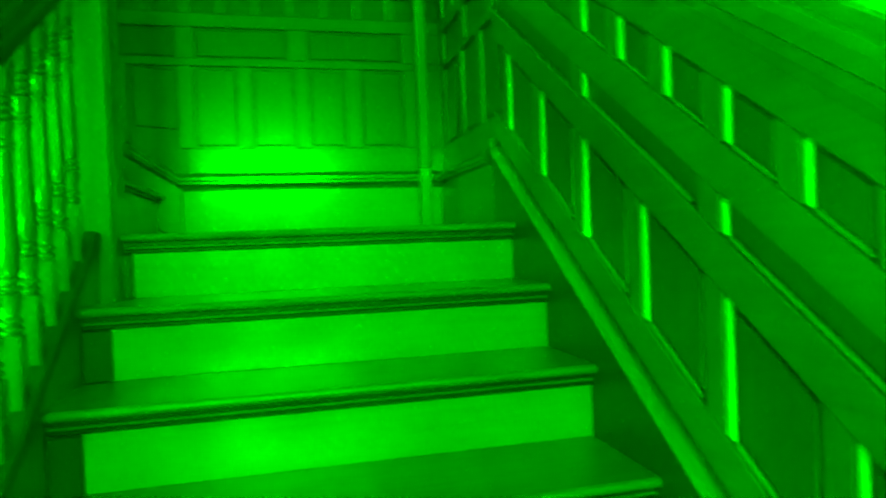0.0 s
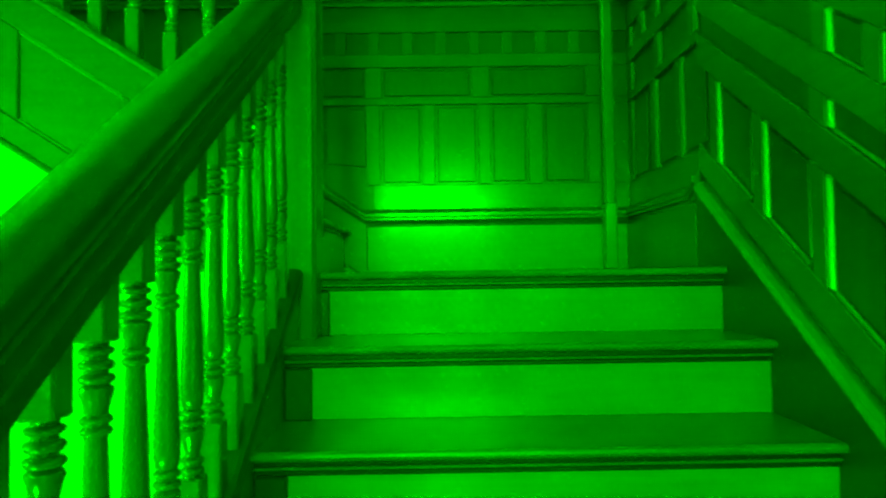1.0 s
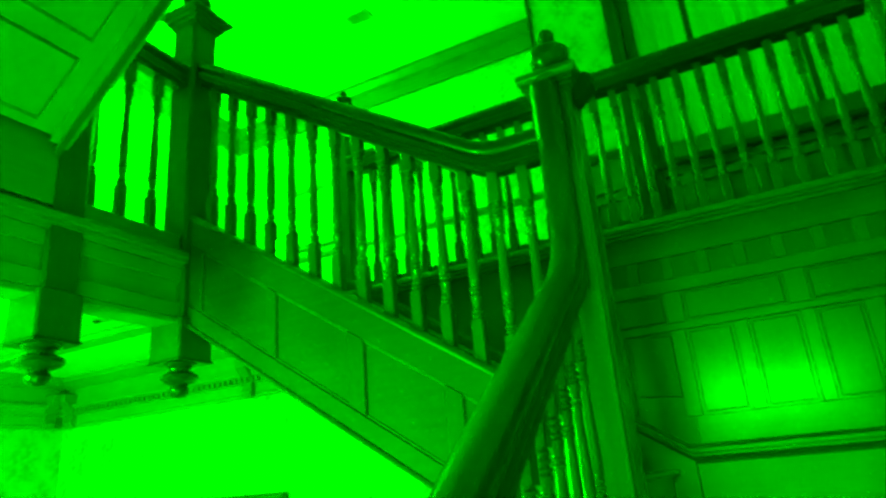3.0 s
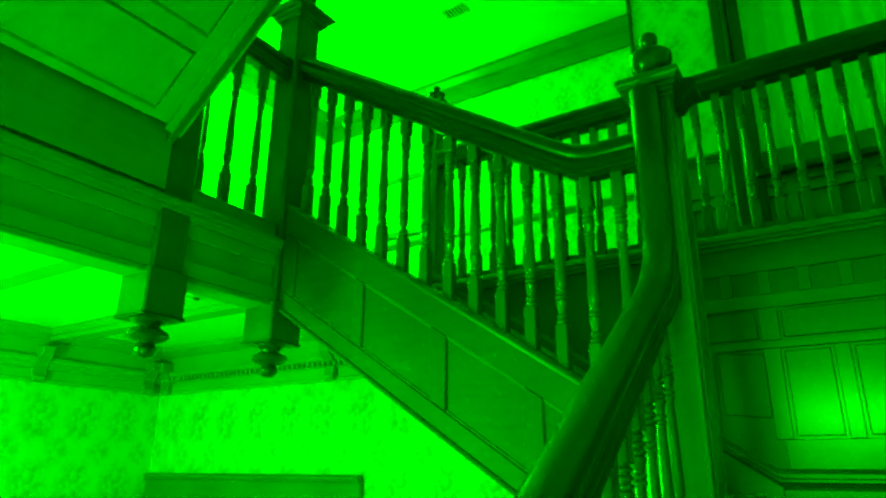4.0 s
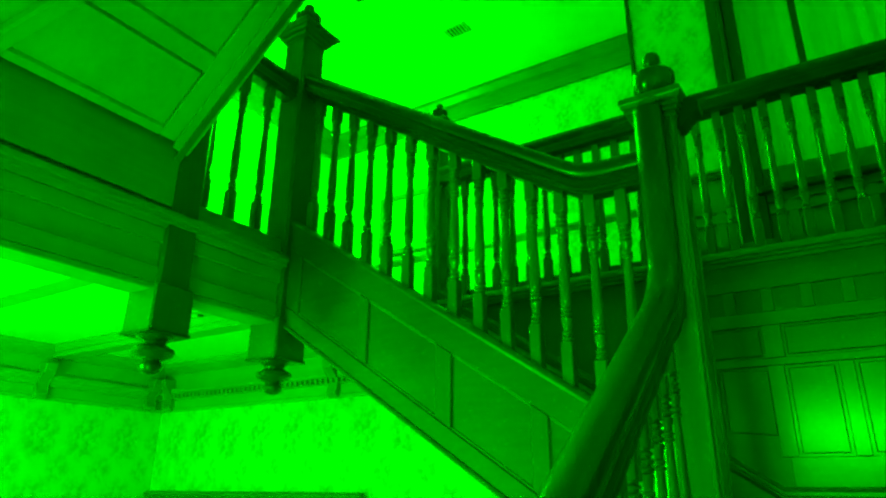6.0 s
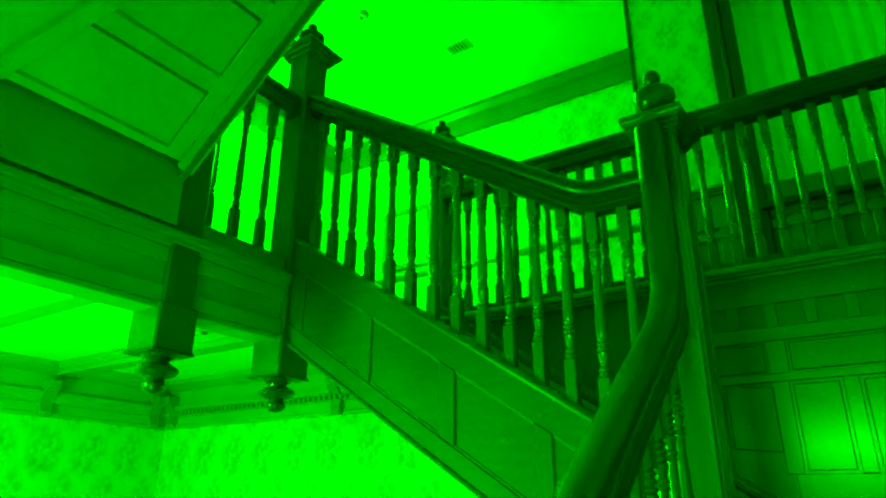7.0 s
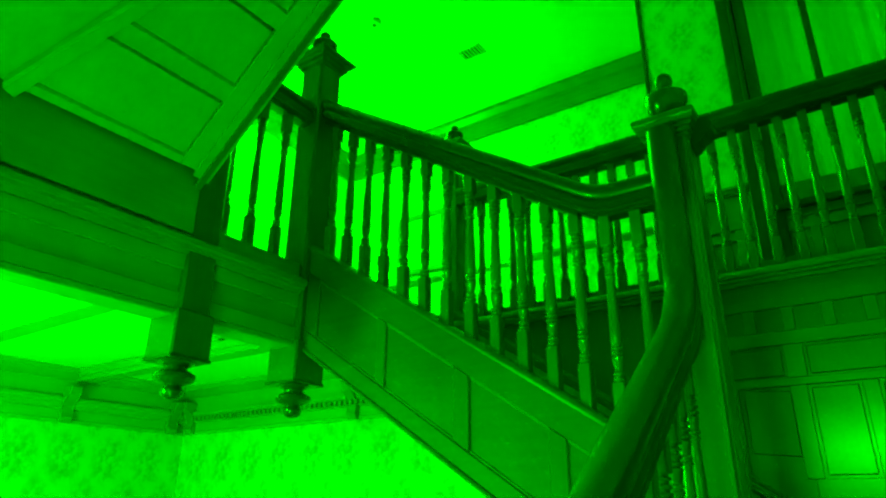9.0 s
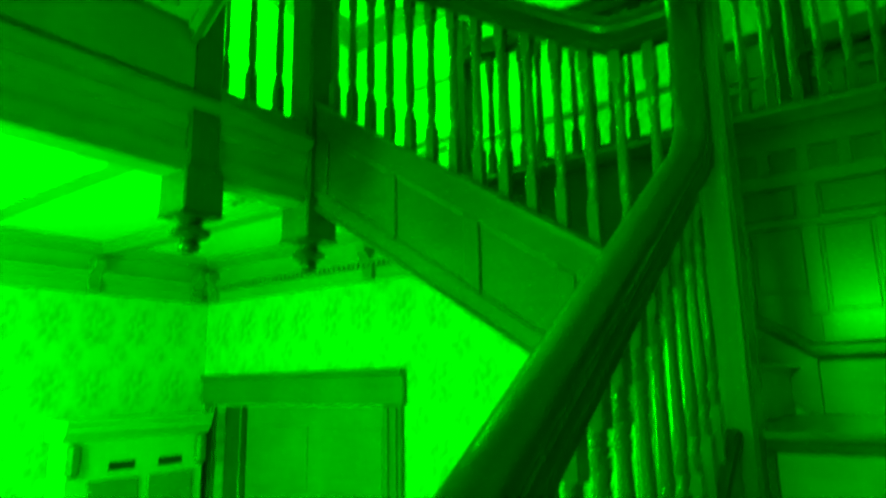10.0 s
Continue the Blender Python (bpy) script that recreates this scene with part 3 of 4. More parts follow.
# ---- upper flight, seen from below ----
def upper_flight():
    t = thing("stair_flight", (0.3, 2.9, UPPER), "upper oak stair flight with a panelled soffit", "stairs", "stair flights")
    K = 0.85
    sh = (0, K, -0.57)
    Z, XA, XB = 2.97, -0.532, 1.75
    Y0, Y1 = 2.06, 3.34
    rib = lambda x: 2.70 + 0.52 * (x + 0.56)
    part("soffit_backing", box((XA, Y0, Z + 0.052), (XB, Y1, Z + 0.07), 0, sh), dark_x, t)
    part("soffit_stile", box((XA, 3.256, Z), (XB, Y1, Z + 0.03), 0.003, sh), soffit_wood, t)
    x = -0.505
    last = XA
    while x < 0.35:
        a, c = x, x + 0.168
        part("soffit_rail", sloped_plate([(last, rib(last)), (a - 0.006, rib(a)), (a - 0.006, 3.256), (last, 3.256)], Z + 0.001, Z + 0.03, sh), soffit_wood, t)
        part("soffit_panel", sloped_plate([(a, rib(a) + 0.01), (c, rib(c) + 0.01), (c, 3.249), (a, 3.249)], Z + 0.008, Z + 0.03, sh), soffit_wood, t)
        last = c + 0.014
        x += 0.235
    part("soffit_rail", sloped_plate([(last, rib(last)), (0.5, 3.25), (XB, 3.25), (XB, 3.256), (last, 3.256)], Z + 0.001, Z + 0.03, sh), soffit_wood, t)
    part("soffit_board", sloped_plate([(XA, Y0), (XB, Y0), (XB, 3.25), (0.5, 3.25), (XA, rib(XA))], Z + 0.004, Z + 0.03, sh), soffit_wood, t, "pale stained soffit board")
    up = lambda x: Z - 0.022 + K * (x + 0.57)
    part("soffit_rib", sweep([(XA, rib(XA) - 0.02, up(XA)), (0.5, rib(0.5) - 0.02, up(0.5))], [(-0.03, 0.004), (-0.024, -0.008), (0.02, -0.008), (0.03, 0.006), (0.03, 0.03), (-0.03, 0.03)], (-0.46, 0.89, 0)), soffit_wood, t)
    part("string_board", box((XA - 0.1, 3.342, Z - 0.03), (XB, 3.372, Z + 0.40), 0.004, sh), oak_x, t)
    part("edge_bead", sweep([(XA, 3.345, up(XA)), (XB, 3.345, up(XB))], [(0.030, 0), (0.030, 0.012), (0.02, 0.022), (-0.014, 0.022), (-0.024, 0.012), (-0.014, -0.004)], (0, -1, 0)), soffit_wood, t)
    part("edge_bead", sweep([(XA, 3.368, up(XA) - 0.006), (XB, 3.368, up(XB) - 0.006)], [(0.008, 0), (0.008, 0.016), (-0.012, 0.016), (-0.016, 0.008), (-0.010, 0)], (0, -1, 0)), soffit_wood, t)
    part("starting_board", box((-0.575, 0.3, 2.776), (-0.556, 3.369, 3.06), 0.003), beam_oak, t)
    for k in range(12):
        x, z = -1.02 + 0.208 * k, UPPER + 0.177 * (k + 1)
        part("tread", box((x - 0.025, Y0, z - 0.03), (x + 0.23, 3.34, z), 0.003), tread_wood, t)
        part("riser", box((x, Y0, z - 0.177), (x + 0.02, 3.34, z - 0.03), 0.001), riser_wood, t)


upper_flight()


# ---- gallery balustrade over the landing wall ----
def gallery():
    t = thing("balustrade", (0.8, BACK_Y, 2.8), "level gallery balustrade with dark handrail and turned balusters", "balustrade", "balustrades")
    y = BACK_Y + 0.015
    part("handrail", sweep([(-0.46, y, 3.605), (2.07, y, 3.605)], [(u * 1.1, v) for u, v in HANDRAIL], (0, -1, 0)), rail_x, t, "dark polished moulded handrail", True)
    me = baluster_mesh(0.69)
    x = -0.414
    while x < 2.04:
        placed("baluster", me, t, (x, y, 2.802))
        x += 0.0958


gallery()
b = sweep([(-0.56, BACK_Y - 0.014, 2.735), (2.09, BACK_Y - 0.014, 2.735)], [(u * 1.2, v * 1.08) for u, v in CAP], (0, -1, 0))
box((-0.56, BACK_Y - 0.014, 2.735), (2.19, BACK_Y + 0.05, 2.80), 0.002, bm=b)
whole("gallery_trim", b, oak_x, "moulded oak edge under the gallery balusters", "trim", "structure")


# ---- panelling ----
def back_panelling():
    t = thing("wall_panelling", (1.5, BACK_Y, LAND), "dark oak wall panelling in three tiers", "wall panelling", kind="structure")
    Y, F = BACK_Y, BACK_Y - 0.016
    L, R = 1.10, 2.19
    part("backing", prism([(-0.56, 2.60), (1.04, 1.60), (R, 1.60), (R, 2.74), (-0.56, 2.74)], Y - 0.004, Y + 0.001), oak_panel, t)
    part("baseboard", box((1.072, Y - 0.022, LAND), (R, Y - 0.003, LAND + 0.205), 0.002), riser_wood, t)
    part("base_cap", sweep([(1.065, Y - 0.012, LAND + 0.20), (R, Y - 0.012, LAND + 0.20)], [(u, v) for u, v in CAP], (0, -1, 0)), dark_x, t)
    # thin black strips paint the shadow lines of the base cap
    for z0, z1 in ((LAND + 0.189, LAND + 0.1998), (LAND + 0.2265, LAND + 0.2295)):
        part("reveal", box((1.072, Y - (0.026 if z0 < LAND + 0.2 else 0.0415), z0), (R, Y - 0.004, z1), 0.001), shadow_gap_wood, t)
    rails = [(LAND + 0.26, 1.975), (2.315, 2.345), (2.475, 2.53), (2.625, 2.74)]
    for a, c in rails:
        part("rail", box((0.62 if a > 2.2 else L, F, a), (R, Y - 0.003, c), 0.0025), dark_x, t)
    for a, c in ((L - 0.03, 1.13), (1.31, 1.362), (1.547, 1.597), (1.757, 1.82), (2.01, R)):
        part("stile", box((a, F, 1.975), (c, Y - 0.003, 2.315), 0.0025), dark_upright, t)
    for a, c in ((0.62, 0.66), (L - 0.03, 1.14), (1.52, 1.597), (2.01, R)):
        part("stile", box((a, F, 2.345), (c, Y - 0.003, 2.475), 0.0025), dark_upright, t)
    x = 0.66
    while x < 2.1:
        part("stile", box((x, F, 2.53), (x + 0.045, Y - 0.003, 2.625), 0.0025), dark_upright, t)
        x += 0.142
    for a, c in ((1.13, 1.31), (1.362, 1.547), (1.597, 1.757), (1.82, 2.01)):
        part("panel", box((a + 0.012, Y - 0.011, 1.987), (c - 0.012, Y - 0.003, 2.303), 0.006), oak_panel, t)
    for a, c in ((0.66, 1.07), (1.14, 1.52), (1.597, 2.01)):
        part("panel", box((a + 0.01, Y - 0.011, 2.355), (c - 0.01, Y - 0.003, 2.465), 0.006), oak_panel, t)
    # along the second flight the skirting climbs
    sh = (0, S2, 1.07)
    z0 = LAND + 0.20
    part("sloping_base", box((-0.55, Y - 0.0225, z0 - 0.22), (1.07, Y - 0.003, z0 + 0.005), 0.002, sh), riser_wood, t)
    part("sloping_base_cap", sweep([(1.065, Y - 0.012, z0), (-0.55, Y - 0.012, z0 - S2 * 1.615)], CAP, (0, -1, 0)), dark_x, t)
    for a, c in ((0.62, 0.66), (0.84, 0.885)):
        part("stile", box((a, F, 2.0), (c, Y - 0.003, 2.32), 0.0025), dark_upright, t)
    part("panel", box((0.90, Y - 0.011, 2.06), (1.07, Y - 0.003, 2.303), 0.006, (0, -0.1, 1.0)), oak_panel, t)


back_panelling()


def side_panelling():
    t = thing("wall_panelling", (WALL_X, 3.5, LAND), "dark oak panelling that climbs beside the stairs", "wall panelling", kind="structure")
    X, F = WALL_X, WALL_X - 0.020
    Y0, K = 1.2, 4.2
    sh = (1, S1, 4.0)
    Z = LAND
    part("backing", box((X - 0.004, Y0, Z - 0.2), (X + 0.001, K, Z + 1.0), 0, sh), oak_panel, t)
    part("backing", box((X - 0.004, K, Z - 0.2), (X + 0.001, BACK_Y, Z + 1.14), 0), oak_panel, t)
    part("skirting", box((X - 0.036, Y0, Z - 0.25), (X - 0.003, K, Z + 0.10), 0.003, sh), rail_y, t)
    zc = nose1(K) + 0.10
    part("skirting_cap", sweep([(X - 0.003, Y0, nose1(Y0) + 0.10), (X - 0.003, K, zc)], [(0, 0), (0.035, 0), (0.038, 0.005), (0.037, 0.011), (0.030, 0.022), (0.018, 0.029), (0, 0.032)], (-1, 0, 0)), oak_y, t, "worn sloping skirting cap")
    part("skirting", box((X - 0.036, K, Z), (X - 0.003, BACK_Y - 0.02, Z + 0.20), 0.003), dark_y, t)
    part("skirting_cap", sweep([(X - 0.012, K, zc), (X - 0.012, 4.26, LAND + 0.20), (X - 0.012, BACK_Y - 0.02, LAND + 0.20)], CAP, (-1, 0, 0)), dark_y, t)
    def stile(y, w, z0, z1, shear=None):
        part("stile", box((F + 0.0015, y, Z + z0), (X - 0.003, y + w, Z + z1), 0.003, shear), dark_upright, t)
        # bead colour paints the light on the panel reveals, dimmer beside the landing
        part("panel_bead", box((X - 0.017, y - 0.017, Z + z0 + 0.004), (X - 0.0035, y - 0.001, Z + z1 - 0.004), 0.005, shear), soffit_wood if shear else oak_upright, t, "bead coloured pale for the light caught at the panel edge" if shear else "")

    # sloping tiers
    for a, c in ((0.162, 0.25), (0.50, 0.594), (0.665, 0.755), (0.86, 0.94)):
        part("rail", box((F, Y0, Z + a), (X - 0.003, K, Z + c), 0.003, sh), dark_y, t)
    part("cap_moulding", sweep([(F + 0.010, Y0, nose1(Y0) + 0.94), (F + 0.010, K, nose1(K) + 0.94)], [(u * 1.9, v * 2.1) for u, v in CAP], (-1, 0, 0)), dark_y, t)
    far = 4.07
    while far > 1.5:
        stile(far, 0.052, 0.25, 0.50, sh)
        part("panel", box((X - 0.012, far - 0.19, Z + 0.268), (X - 0.003, far - 0.024, Z + 0.484), 0.007, sh), oak_panel, t)
        # in each sloping tier a paler bead paints the highlight on lower panel edges
        part("panel_bead", box((X - 0.017, far - 0.19, Z + 0.2505), (X - 0.0035, far - 0.018, Z + 0.264), 0.005, sh), oak_y, t)
        far -= 0.258
    far = 3.542
    while far > 1.5:
        stile(far, 0.06, 0.594, 0.665, sh)
        part("panel_bead", box((X - 0.017, far - 0.42, Z + 0.5945), (X - 0.0035, far - 0.018, Z + 0.606), 0.005, sh), oak_y, t)
        far -= 0.502
    far = 3.535
    while far > 1.5:
        stile(far, 0.05, 0.755, 0.86, sh)
        part("panel", box((X - 0.012, far - 0.11, Z + 0.765), (X - 0.003, far - 0.022, Z + 0.85), 0.006, sh), oak_panel, t)
        part("panel_bead", box((X - 0.017, far - 0.112, Z + 0.7555), (X - 0.0035, far - 0.018, Z + 0.766), 0.004, sh), oak_y, t)
        far -= 0.1695
    # level tiers beside the landing
    for a, c in ((0.262, 0.365), (0.705, 0.735), (0.865, 0.92), (1.015, 1.12)):
        part("rail", box((F, K, Z + a), (X - 0.003, BACK_Y - 0.02, Z + c), 0.003), dark_y, t)
    for y in (4.346, 4.60, 4.90):
        stile(y, 0.052, 0.365, 0.705)
        part("panel", box((X - 0.012, y - 0.19, Z + 0.38), (X - 0.003, y - 0.024, Z + 0.69), 0.007), oak_panel, t)
    for y in (4.22, 4.55, 4.90):
        stile(y, 0.05, 0.735, 0.865)
    for y in (4.22, 4.39, 4.56, 4.73, 4.90):
        stile(y, 0.05, 0.92, 1.015)
    part("cap_moulding", sweep([(F + 0.004, K, LAND + 1.12), (F + 0.004, BACK_Y - 0.02, LAND + 1.12)], [(u * 1.6, v * 1.3) for u, v in CAP], (-1, 0, 0)), dark_y, t)


side_panelling()
t = thing("corner_post", (2.09, 4.90, LAND), "slender square oak post in the landing corner", "post")
part("shaft", box((2.062, 4.88, LAND + 0.27), (2.106, 4.925, 3.75), 0.005), oak_upright, t)
part("plinth", box((2.058, 4.872, LAND), (2.108, 4.93, LAND + 0.27), 0.005), riser_wood, t)


# ---- lower hall ----
def hall_cornice():
    t = thing("cornice", (-2.7, BACK_Y, 2.4), "deep moulded oak cornice with dentils and brackets", "cornice", kind="structure")
    prof = [(0, 0), (0.014, 0), (0.018, 0.016), (0.012, 0.024), (0.012, 0.075), (0.03, 0.082), (0.03, 0.105), (0.05, 0.125), (0.05, 0.145), (0.022, 0.150), (0.022, 0.245), (0.06, 0.262), (0.095, 0.285), (0.095, 0.316), (0, 0.316)]
    part("moulding", sweep([(-2.75, BACK_Y, 2.335), (-0.58, BACK_Y, 2.335)], prof, (0, -1, 0)), cornice_oak, t)
    part("moulding", sweep([(-2.75, 0.0, 2.335), (-2.75, BACK_Y, 2.335)], prof, (1, 0, 0)), cornice_oak, t)
    me = finish("dentil", box((-0.011, -0.013, -0.012), (0.011, 0.013, 0.012), 0.001), beam_oak)
    x = -2.60
    while x < -0.9:
        placed("dentil", me, t, (x, BACK_Y - 0.045, 2.335 + 0.095))
        x += 0.040
    def bracket(x, y, dx, dy):
        b = bmesh.new()
        pts = [(0.0, 0.0), (0.03, -0.01), (0.05, 0.02), (0.035, 0.05), (0.03, 0.09), (0.06, 0.13), (0.10, 0.16), (0.105, 0.21), (0.0, 0.21)]
        s = Vector((dy, dx, 0)) * 0.034
        sides = []
        for k in (-1, 1):
            sides.append([b.verts.new(Vector((x + dx * u, y + dy * u, 2.342 + v * 0.95)) + s * k) for u, v in pts])
        n = len(pts)
        for i in range(n):
            b.faces.new((sides[0][i], sides[0][(i + 1) % n], sides[1][(i + 1) % n], sides[1][i]))
        b.faces.new(sides[0])
        b.faces.new(sides[1][::-1])
        bmesh.ops.bevel(b, geom=list(b.edges), offset=0.004, segments=1, affect="EDGES")
        part("bracket", b, beam_oak, t, "dark carved scroll bracket")
    for y in (1.4, 2.3, 3.2, 4.12, 4.84):
        bracket(-2.745, y, 1, 0)
    for x in (-2.64, -1.16):
        bracket(x, BACK_Y - 0.005, 0, -1)


hall_cornice()


def ceiling_beam(y, w):
    b = box((-2.745, y - w / 2, CEIL_HALL - 0.07), (-0.69, y + w / 2, CEIL_HALL - 0.003), 0.004)
    for s in (-1, 1):
        sweep([(-2.745, y + s * w / 2, CEIL_HALL - 0.045), (-0.69, y + s * w / 2, CEIL_HALL - 0.045)], [(0, 0), (0.012, 0.004), (0.028, 0.03), (0.028, 0.042), (0, 0.042)], (0, s, 0), bm=b)
    whole("ceiling_beam", b, cornice_oak, "moulded oak beam across the hall ceiling", "beam", "structure")


for y in (4.19, 3.36, 2.5, 1.6, 0.7):
    ceiling_beam(y, 0.10)


def door():
    t = thing("door_1", (-1.7, BACK_Y, FLOOR), "panelled door in a heavy oak casing", "door", kind="structure")
    y = BACK_Y
    part("casing_side", box((-2.70, y - 0.03, FLOOR), (DX0, y - 0.002, DZ + 0.01), 0.006), oak_upright, t)
    part("casing_side", box((DX1, y - 0.03, FLOOR), (-0.925, y - 0.002, DZ + 0.01), 0.006), oak_upright, t)
    part("casing_head", box((-2.72, y - 0.034, DZ + 0.01), (-0.905, y - 0.002, 1.805), 0.006), oak_x, t)
    part("casing_cap", sweep([(-2.72, y - 0.03, 1.79), (-0.905, y - 0.03, 1.79)], [(u, v * 0.7) for u, v in CAP], (0, -1, 0)), oak_x, t)
    for x in (-2.68, -2.62, -1.03, -0.97):
        part("casing_reed", box((x, y - 0.042, FLOOR), (x + 0.022, y - 0.028, DZ), 0.005), oak_upright, t)
    part("jamb", box((DX0 + 0.003, y + 0.06, FLOOR), (-2.405, y + 0.15, DZ - 0.003), 0.006), dark_upright, t, "dark inner door jamb")
    leaf = part("door_leaf", box((-2.40, y + 0.11, FLOOR + 0.01), (DX1 - 0.004, y + 0.15, DZ - 0.004), 0.003), riser_wood, t)
    for a, c in ((-2.29, -1.79), (-1.66, DX1 - 0.11)):
        for z0, z1 in ((FLOOR + 0.2, 0.45), (0.6, 1.02), (1.12, 1.50)):
            part("door_panel", box((a, y + 0.098, z0), (c, y + 0.112, z1), 0.008), riser_wood, leaf)


door()


def hall_stand():
    t = thing("hall_cabinet", (-2.6, 4.4, FLOOR), "tall oak hall cabinet with bracketed cornice against the wall", "cabinet")
    x0, x1 = -2.745, -2.52
    part("body", box((x0, 3.96, FLOOR), (x1, 4.82, 1.46), 0.006), soffit_wood, t)
    part("top", sweep([(x1 - 0.01, 3.93, 1.46), (x1 - 0.01, 4.85, 1.46)], [(-0.21, 0), (0.012, 0), (0.03, 0.03), (0.05, 0.05), (0.05, 0.085), (0.065, 0.1), (0.065, 0.125), (-0.21, 0.125)], (1, 0, 0)), soffit_wood, t)
    for y in (3.99, 4.79):
        part("bracket", box((x1 - 0.01, y - 0.035, 1.27), (x1 + 0.045, y + 0.035, 1.455), 0.018), oak_y, t)
    for a, c in ((4.08, 4.38), (4.44, 4.74)):
        part("cabinet_door", box((x1 - 0.004, a, FLOOR + 0.15), (x1 + 0.018, c, 1.24), 0.006), riser_wood, t)
    for a, c in ((4.20, 4.36), (4.51, 4.67)):
        part("slot", box((x1 - 0.01, a, 1.285), (x1 + 0.004, c, 1.335), 0.002), dark_slot, t, "dark slot opening")


hall_stand()


# ---- upper room ----
UPPER_CORNICE = [(0, 0), (0.03, 0), (0.034, 0.05), (0.022, 0.06), (0.022, 0.15), (0.05, 0.17), (0.085, 0.225), (0.085, 0.259), (0, 0.259)]
b = sweep([(-3.05, 6.8, 5.188), (0.42, 6.8, 5.188)], UPPER_CORNICE, (0, -1, 0))
sweep([(-3.05, -3.2, 5.188), (-3.05, 6.8, 5.188)], UPPER_CORNICE, (1, 0, 0), bm=b)
whole("cornice_upper", b, oak_x, "deep oak cornice of the upper room", "cornice", "structure")
b = sweep([(-3.05, 6.8, 3.83), (0.42, 6.8, 3.83)], CAP, (0, -1, 0))
sweep([(-3.05, -3.2, 3.83), (-3.05, 6.8, 3.83)], CAP, (1, 0, 0), bm=b)
whole("picture_rail", b, oak_x, "oak dado rail of the upper room", "trim", "structure")
b = box((0.405, 5.985, UPPER), (0.43, 6.2, CEIL_UP - 0.01), 0.004)
whole("corner_bead", b, rail_x, "dark wooden corner bead on the pier", "trim", "structure")


def wall_picture(x0, x1, z0, z1):
    t = thing("framed_picture", (x0, 6.79, z0), "pale picture in a dark oak frame on the papered wall", "picture")
    w = 0.06
    for a, c, e, f in ((x0, x1, z1 - w, z1), (x0, x1, z0, z0 + w), (x0, x0 + w, z0 + w, z1 - w), (x1 - w, x1, z0 + w, z1 - w)):
        part("frame", box((a, 6.765, e), (c, 6.797, f), 0.005), oak_x, t)
    part("sheet", box((x0 + w, 6.782, z0 + w), (x1 - w, 6.796, z1 - w), 0), ceiling_paint, t, "pale faded sheet")


wall_picture(-2.37, -1.80, 3.94, 4.56)


def upper_dado():
    t = thing("wall_panelling", (0.9, 6.0, UPPER), "small-panelled oak dado under the window", "wall panelling", kind="structure")
    part("backing", box((0.43, 5.99, UPPER), (4.1, 5.999, 3.62), 0), oak_x, t)
    part("cap_moulding", sweep([(0.43, 5.985, 3.62), (0.925, 5.985, 3.62)], CAP, (0, -1, 0)), oak_x, t)
    for z0, z1 in ((UPPER, UPPER + 0.12), (3.10, 3.15), (3.33, 3.38), (3.40, 3.46)):
        part("rail", box((0.43, 5.972, z0), (4.1, 5.992, z1), 0.003), oak_x, t)
    x = 0.43
    while x < 2.4:
        part("stile", box((x, 5.974, UPPER + 0.12), (x + 0.05, 5.992, 3.40), 0.003), oak_upright, t)
        x += 0.19


upper_dado()


def window():
    t = thing("window_1", (1.8, 6.0, WZ0), "tall window in a dark moulded frame", "window", kind="structure")
    part("casing", box((0.925, 5.96, UPPER), (0.990, 6.0, 5.25), 0.006), rail_x, t)
    part("casing", box((0.990, 5.945, UPPER), (1.020, 6.0, 5.25), 0.006), rail_x, t)
    part("casing", box((1.020, 5.965, UPPER), (1.090, 6.02, 5.25), 0.006), rail_x, t)
    part("casing", box((2.58, 5.96, UPPER), (2.74, 6.02, 5.25), 0.006), rail_x, t)
    part("casing_head", box((0.905, 5.95, 5.08), (2.76, 6.02, 5.24), 0.006), rail_x, t)
    part("sill", box((1.05, 5.93, WZ0 - 0.03), (2.62, 6.06, WZ0 + 0.012), 0.006), rail_x, t)
    part("mullion", box((1.385, 6.0, WZ0), (1.425, 6.05, WZ1), 0.004), rail_x, t)
    part("mullion", box((1.96, 6.0, WZ0), (2.0, 6.05, WZ1), 0.004), rail_x, t)


window()


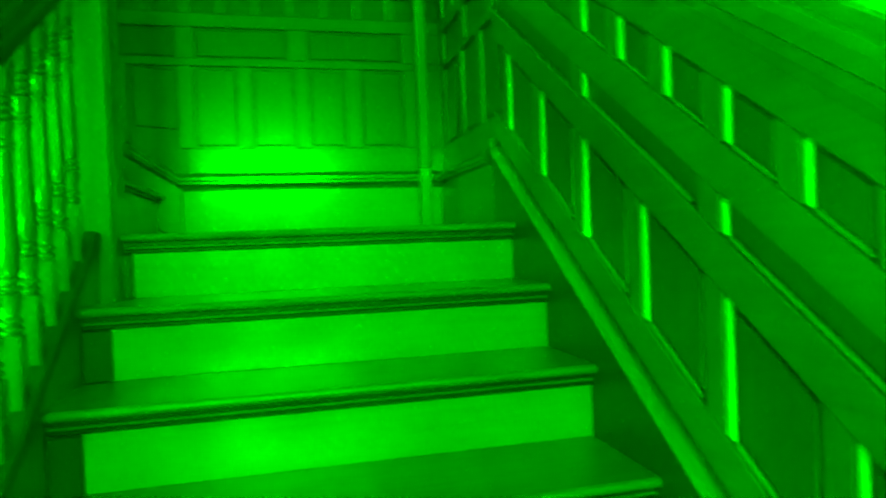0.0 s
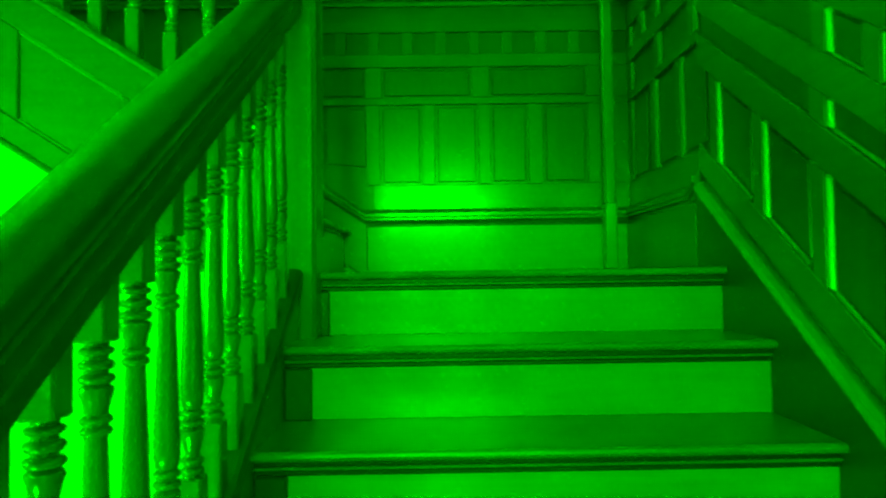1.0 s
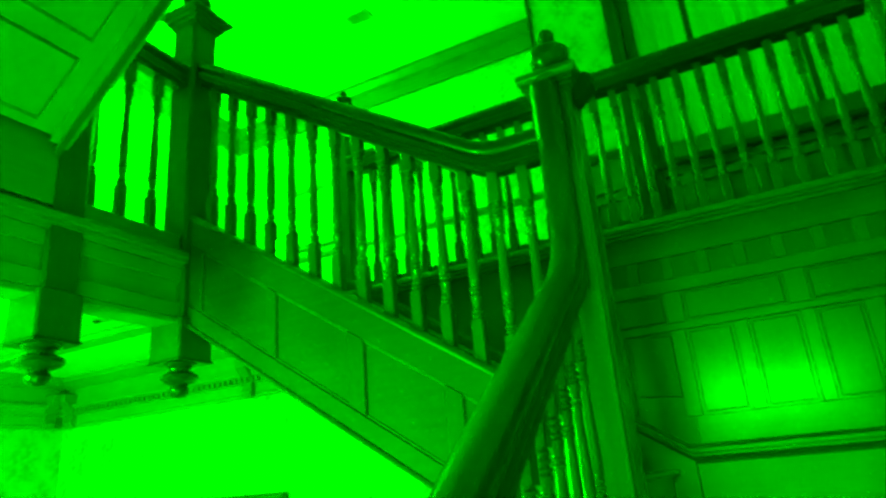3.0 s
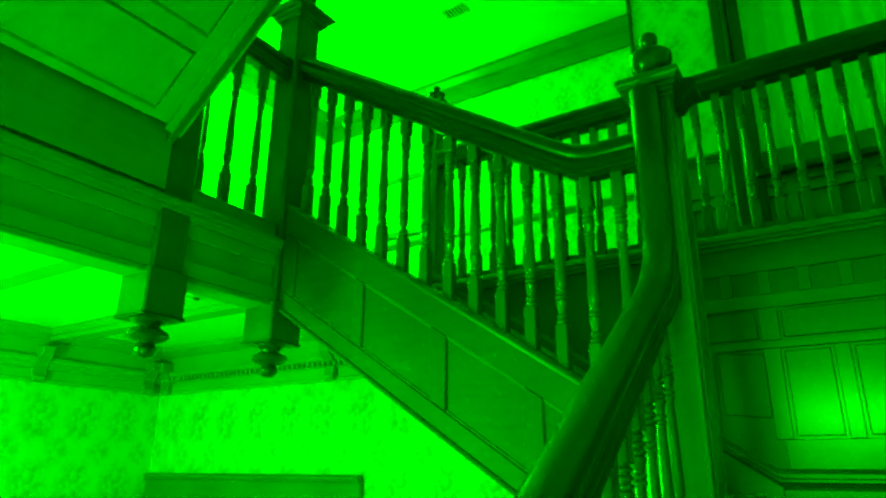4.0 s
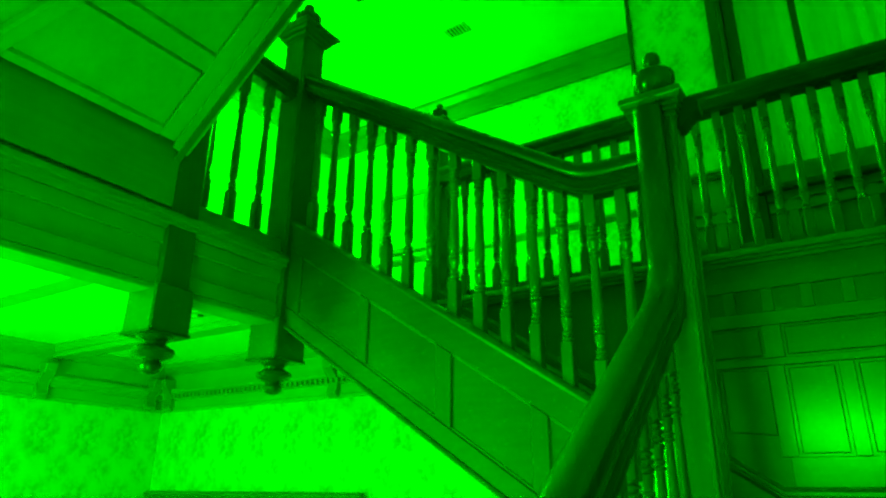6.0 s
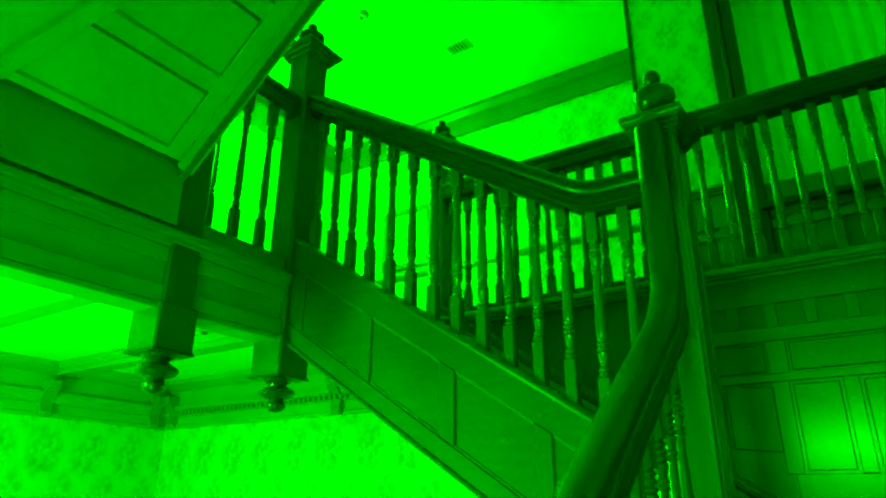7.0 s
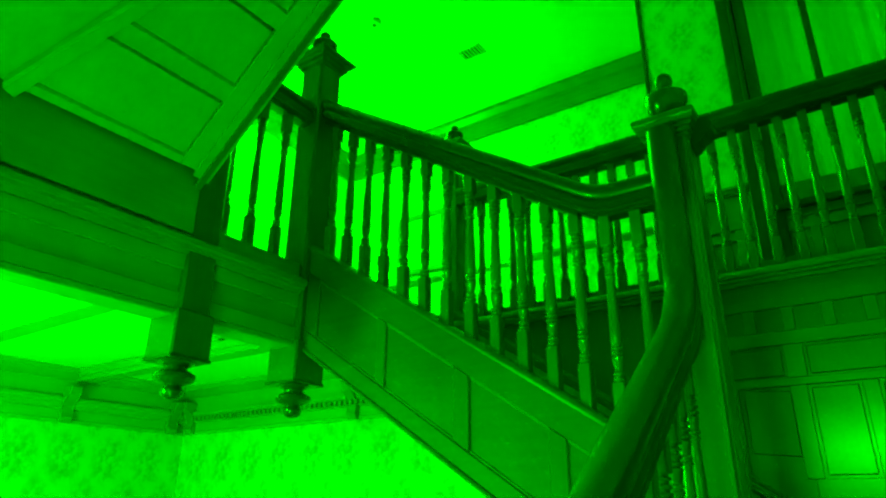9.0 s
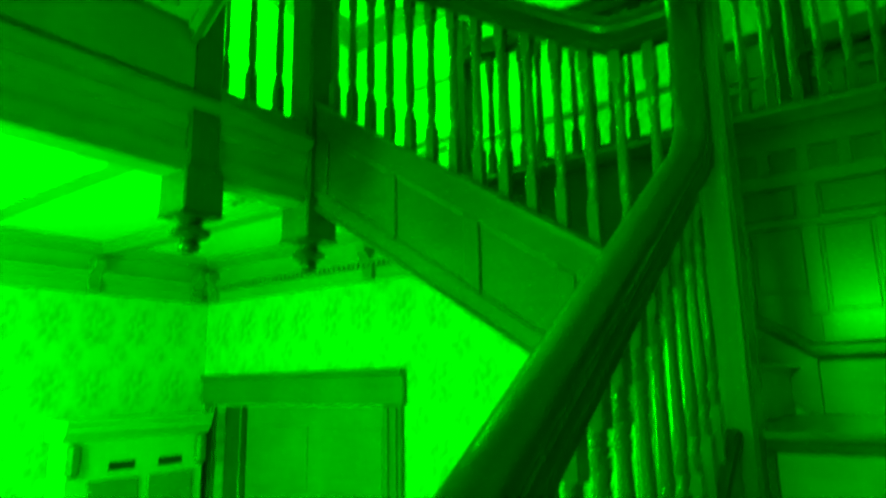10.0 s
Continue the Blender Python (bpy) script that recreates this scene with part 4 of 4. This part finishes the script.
def curtain(x0, x1, folds, seed):
    rnd = random.Random(seed)
    b = bmesh.new()
    n = folds * 10
    cols = []
    for k in range(n + 1):
        u = k / n
        ph = 2 * math.pi * folds * u + rnd.uniform(-0.15, 0.15)
        col = []
        for z in (WZ0 + 0.015, WZ0 + 0.5, WZ0 + 1.0, WZ1 - 0.02):
            a = 0.007 * (1.0 + 0.25 * math.sin(7 * u + z))
            col.append(b.verts.new((x0 + u * (x1 - x0), 6.085 + a * math.sin(ph + 0.25 * math.sin(3 * z)), z)))
        cols.append(col)
    for p, q in zip(cols, cols[1:]):
        for i in range(3):
            b.faces.new((p[i], q[i], q[i + 1], p[i + 1]))
    bmesh.ops.solidify(b, geom=list(b.faces), thickness=0.003)
    ob = whole("curtain", b, curtain_cloth, "drawn linen curtain hanging in folds", "curtain", smooth=True)
    tagged(ob, group="curtains")


curtain(1.082, 1.40, 3, 1)
curtain(1.41, 1.98, 6, 2)
curtain(1.99, 2.59, 6, 3)


def ceiling_vent(x, y):
    t = thing("ceiling_vent", (x, y, CEIL_UP), "small louvred ceiling vent", "vent")
    z = CEIL_UP
    for lo, hi in (((-0.105, -0.065), (0.105, -0.05)), ((-0.105, 0.05), (0.105, 0.065)), ((-0.105, -0.05), (-0.088, 0.05)), ((0.088, -0.05), (0.105, 0.05))):
        part("frame", box((x + lo[0], y + lo[1], z - 0.012), (x + hi[0], y + hi[1], z - 0.001), 0.002), metal_white, t)
    part("backing", box((x - 0.088, y - 0.05, z - 0.004), (x + 0.088, y + 0.05, z - 0.001), 0), dark_slot, t)
    for k in range(6):
        part("slat", box((x - 0.085 + 0.03 * k, y - 0.05, z - 0.011), (x - 0.07 + 0.03 * k, y + 0.05, z - 0.005), 0.001), metal_white, t)


ceiling_vent(-0.97, 5.94)


def detector(x, y, z):
    t = thing("smoke_detector", (x, y, z), "small round ceiling detector", "detector")
    part("body", lathe([(0.02, -0.035), (0.045, -0.03), (0.055, -0.012), (0.055, -0.001)], 16, (x, y, z)), metal_white, t, "", True)
    part("lens", lathe([(0.008, -0.043), (0.014, -0.04), (0.016, -0.034)], 10, (x, y, z)), dark_slot, t, "", True)


detector(-1.41, 5.20, CEIL_UP)
detector(-1.2, 4.02, CEIL_HALL)


def globe_lamp(x, y, z):
    t = thing("table_lamp", (x, y, UPPER), "lit globe lamp on a turned stand", "lamp")
    part("stand", lathe([(0.11, 0), (0.11, 0.02), (0.03, 0.04), (0.018, 0.1), (0.026, 0.25), (0.016, z - UPPER - 0.09), (0.03, z - UPPER - 0.06)], 14, (x, y, UPPER)), turned, t, "", True)
    part("globe", lathe([(0.02, -0.065), (0.045, -0.05), (0.062, -0.02), (0.062, 0.02), (0.045, 0.05), (0.015, 0.066)], 16, (x, y, z)), glow, t, "glowing glass globe", True)


globe_lamp(-1.52, 5.55, 3.455)
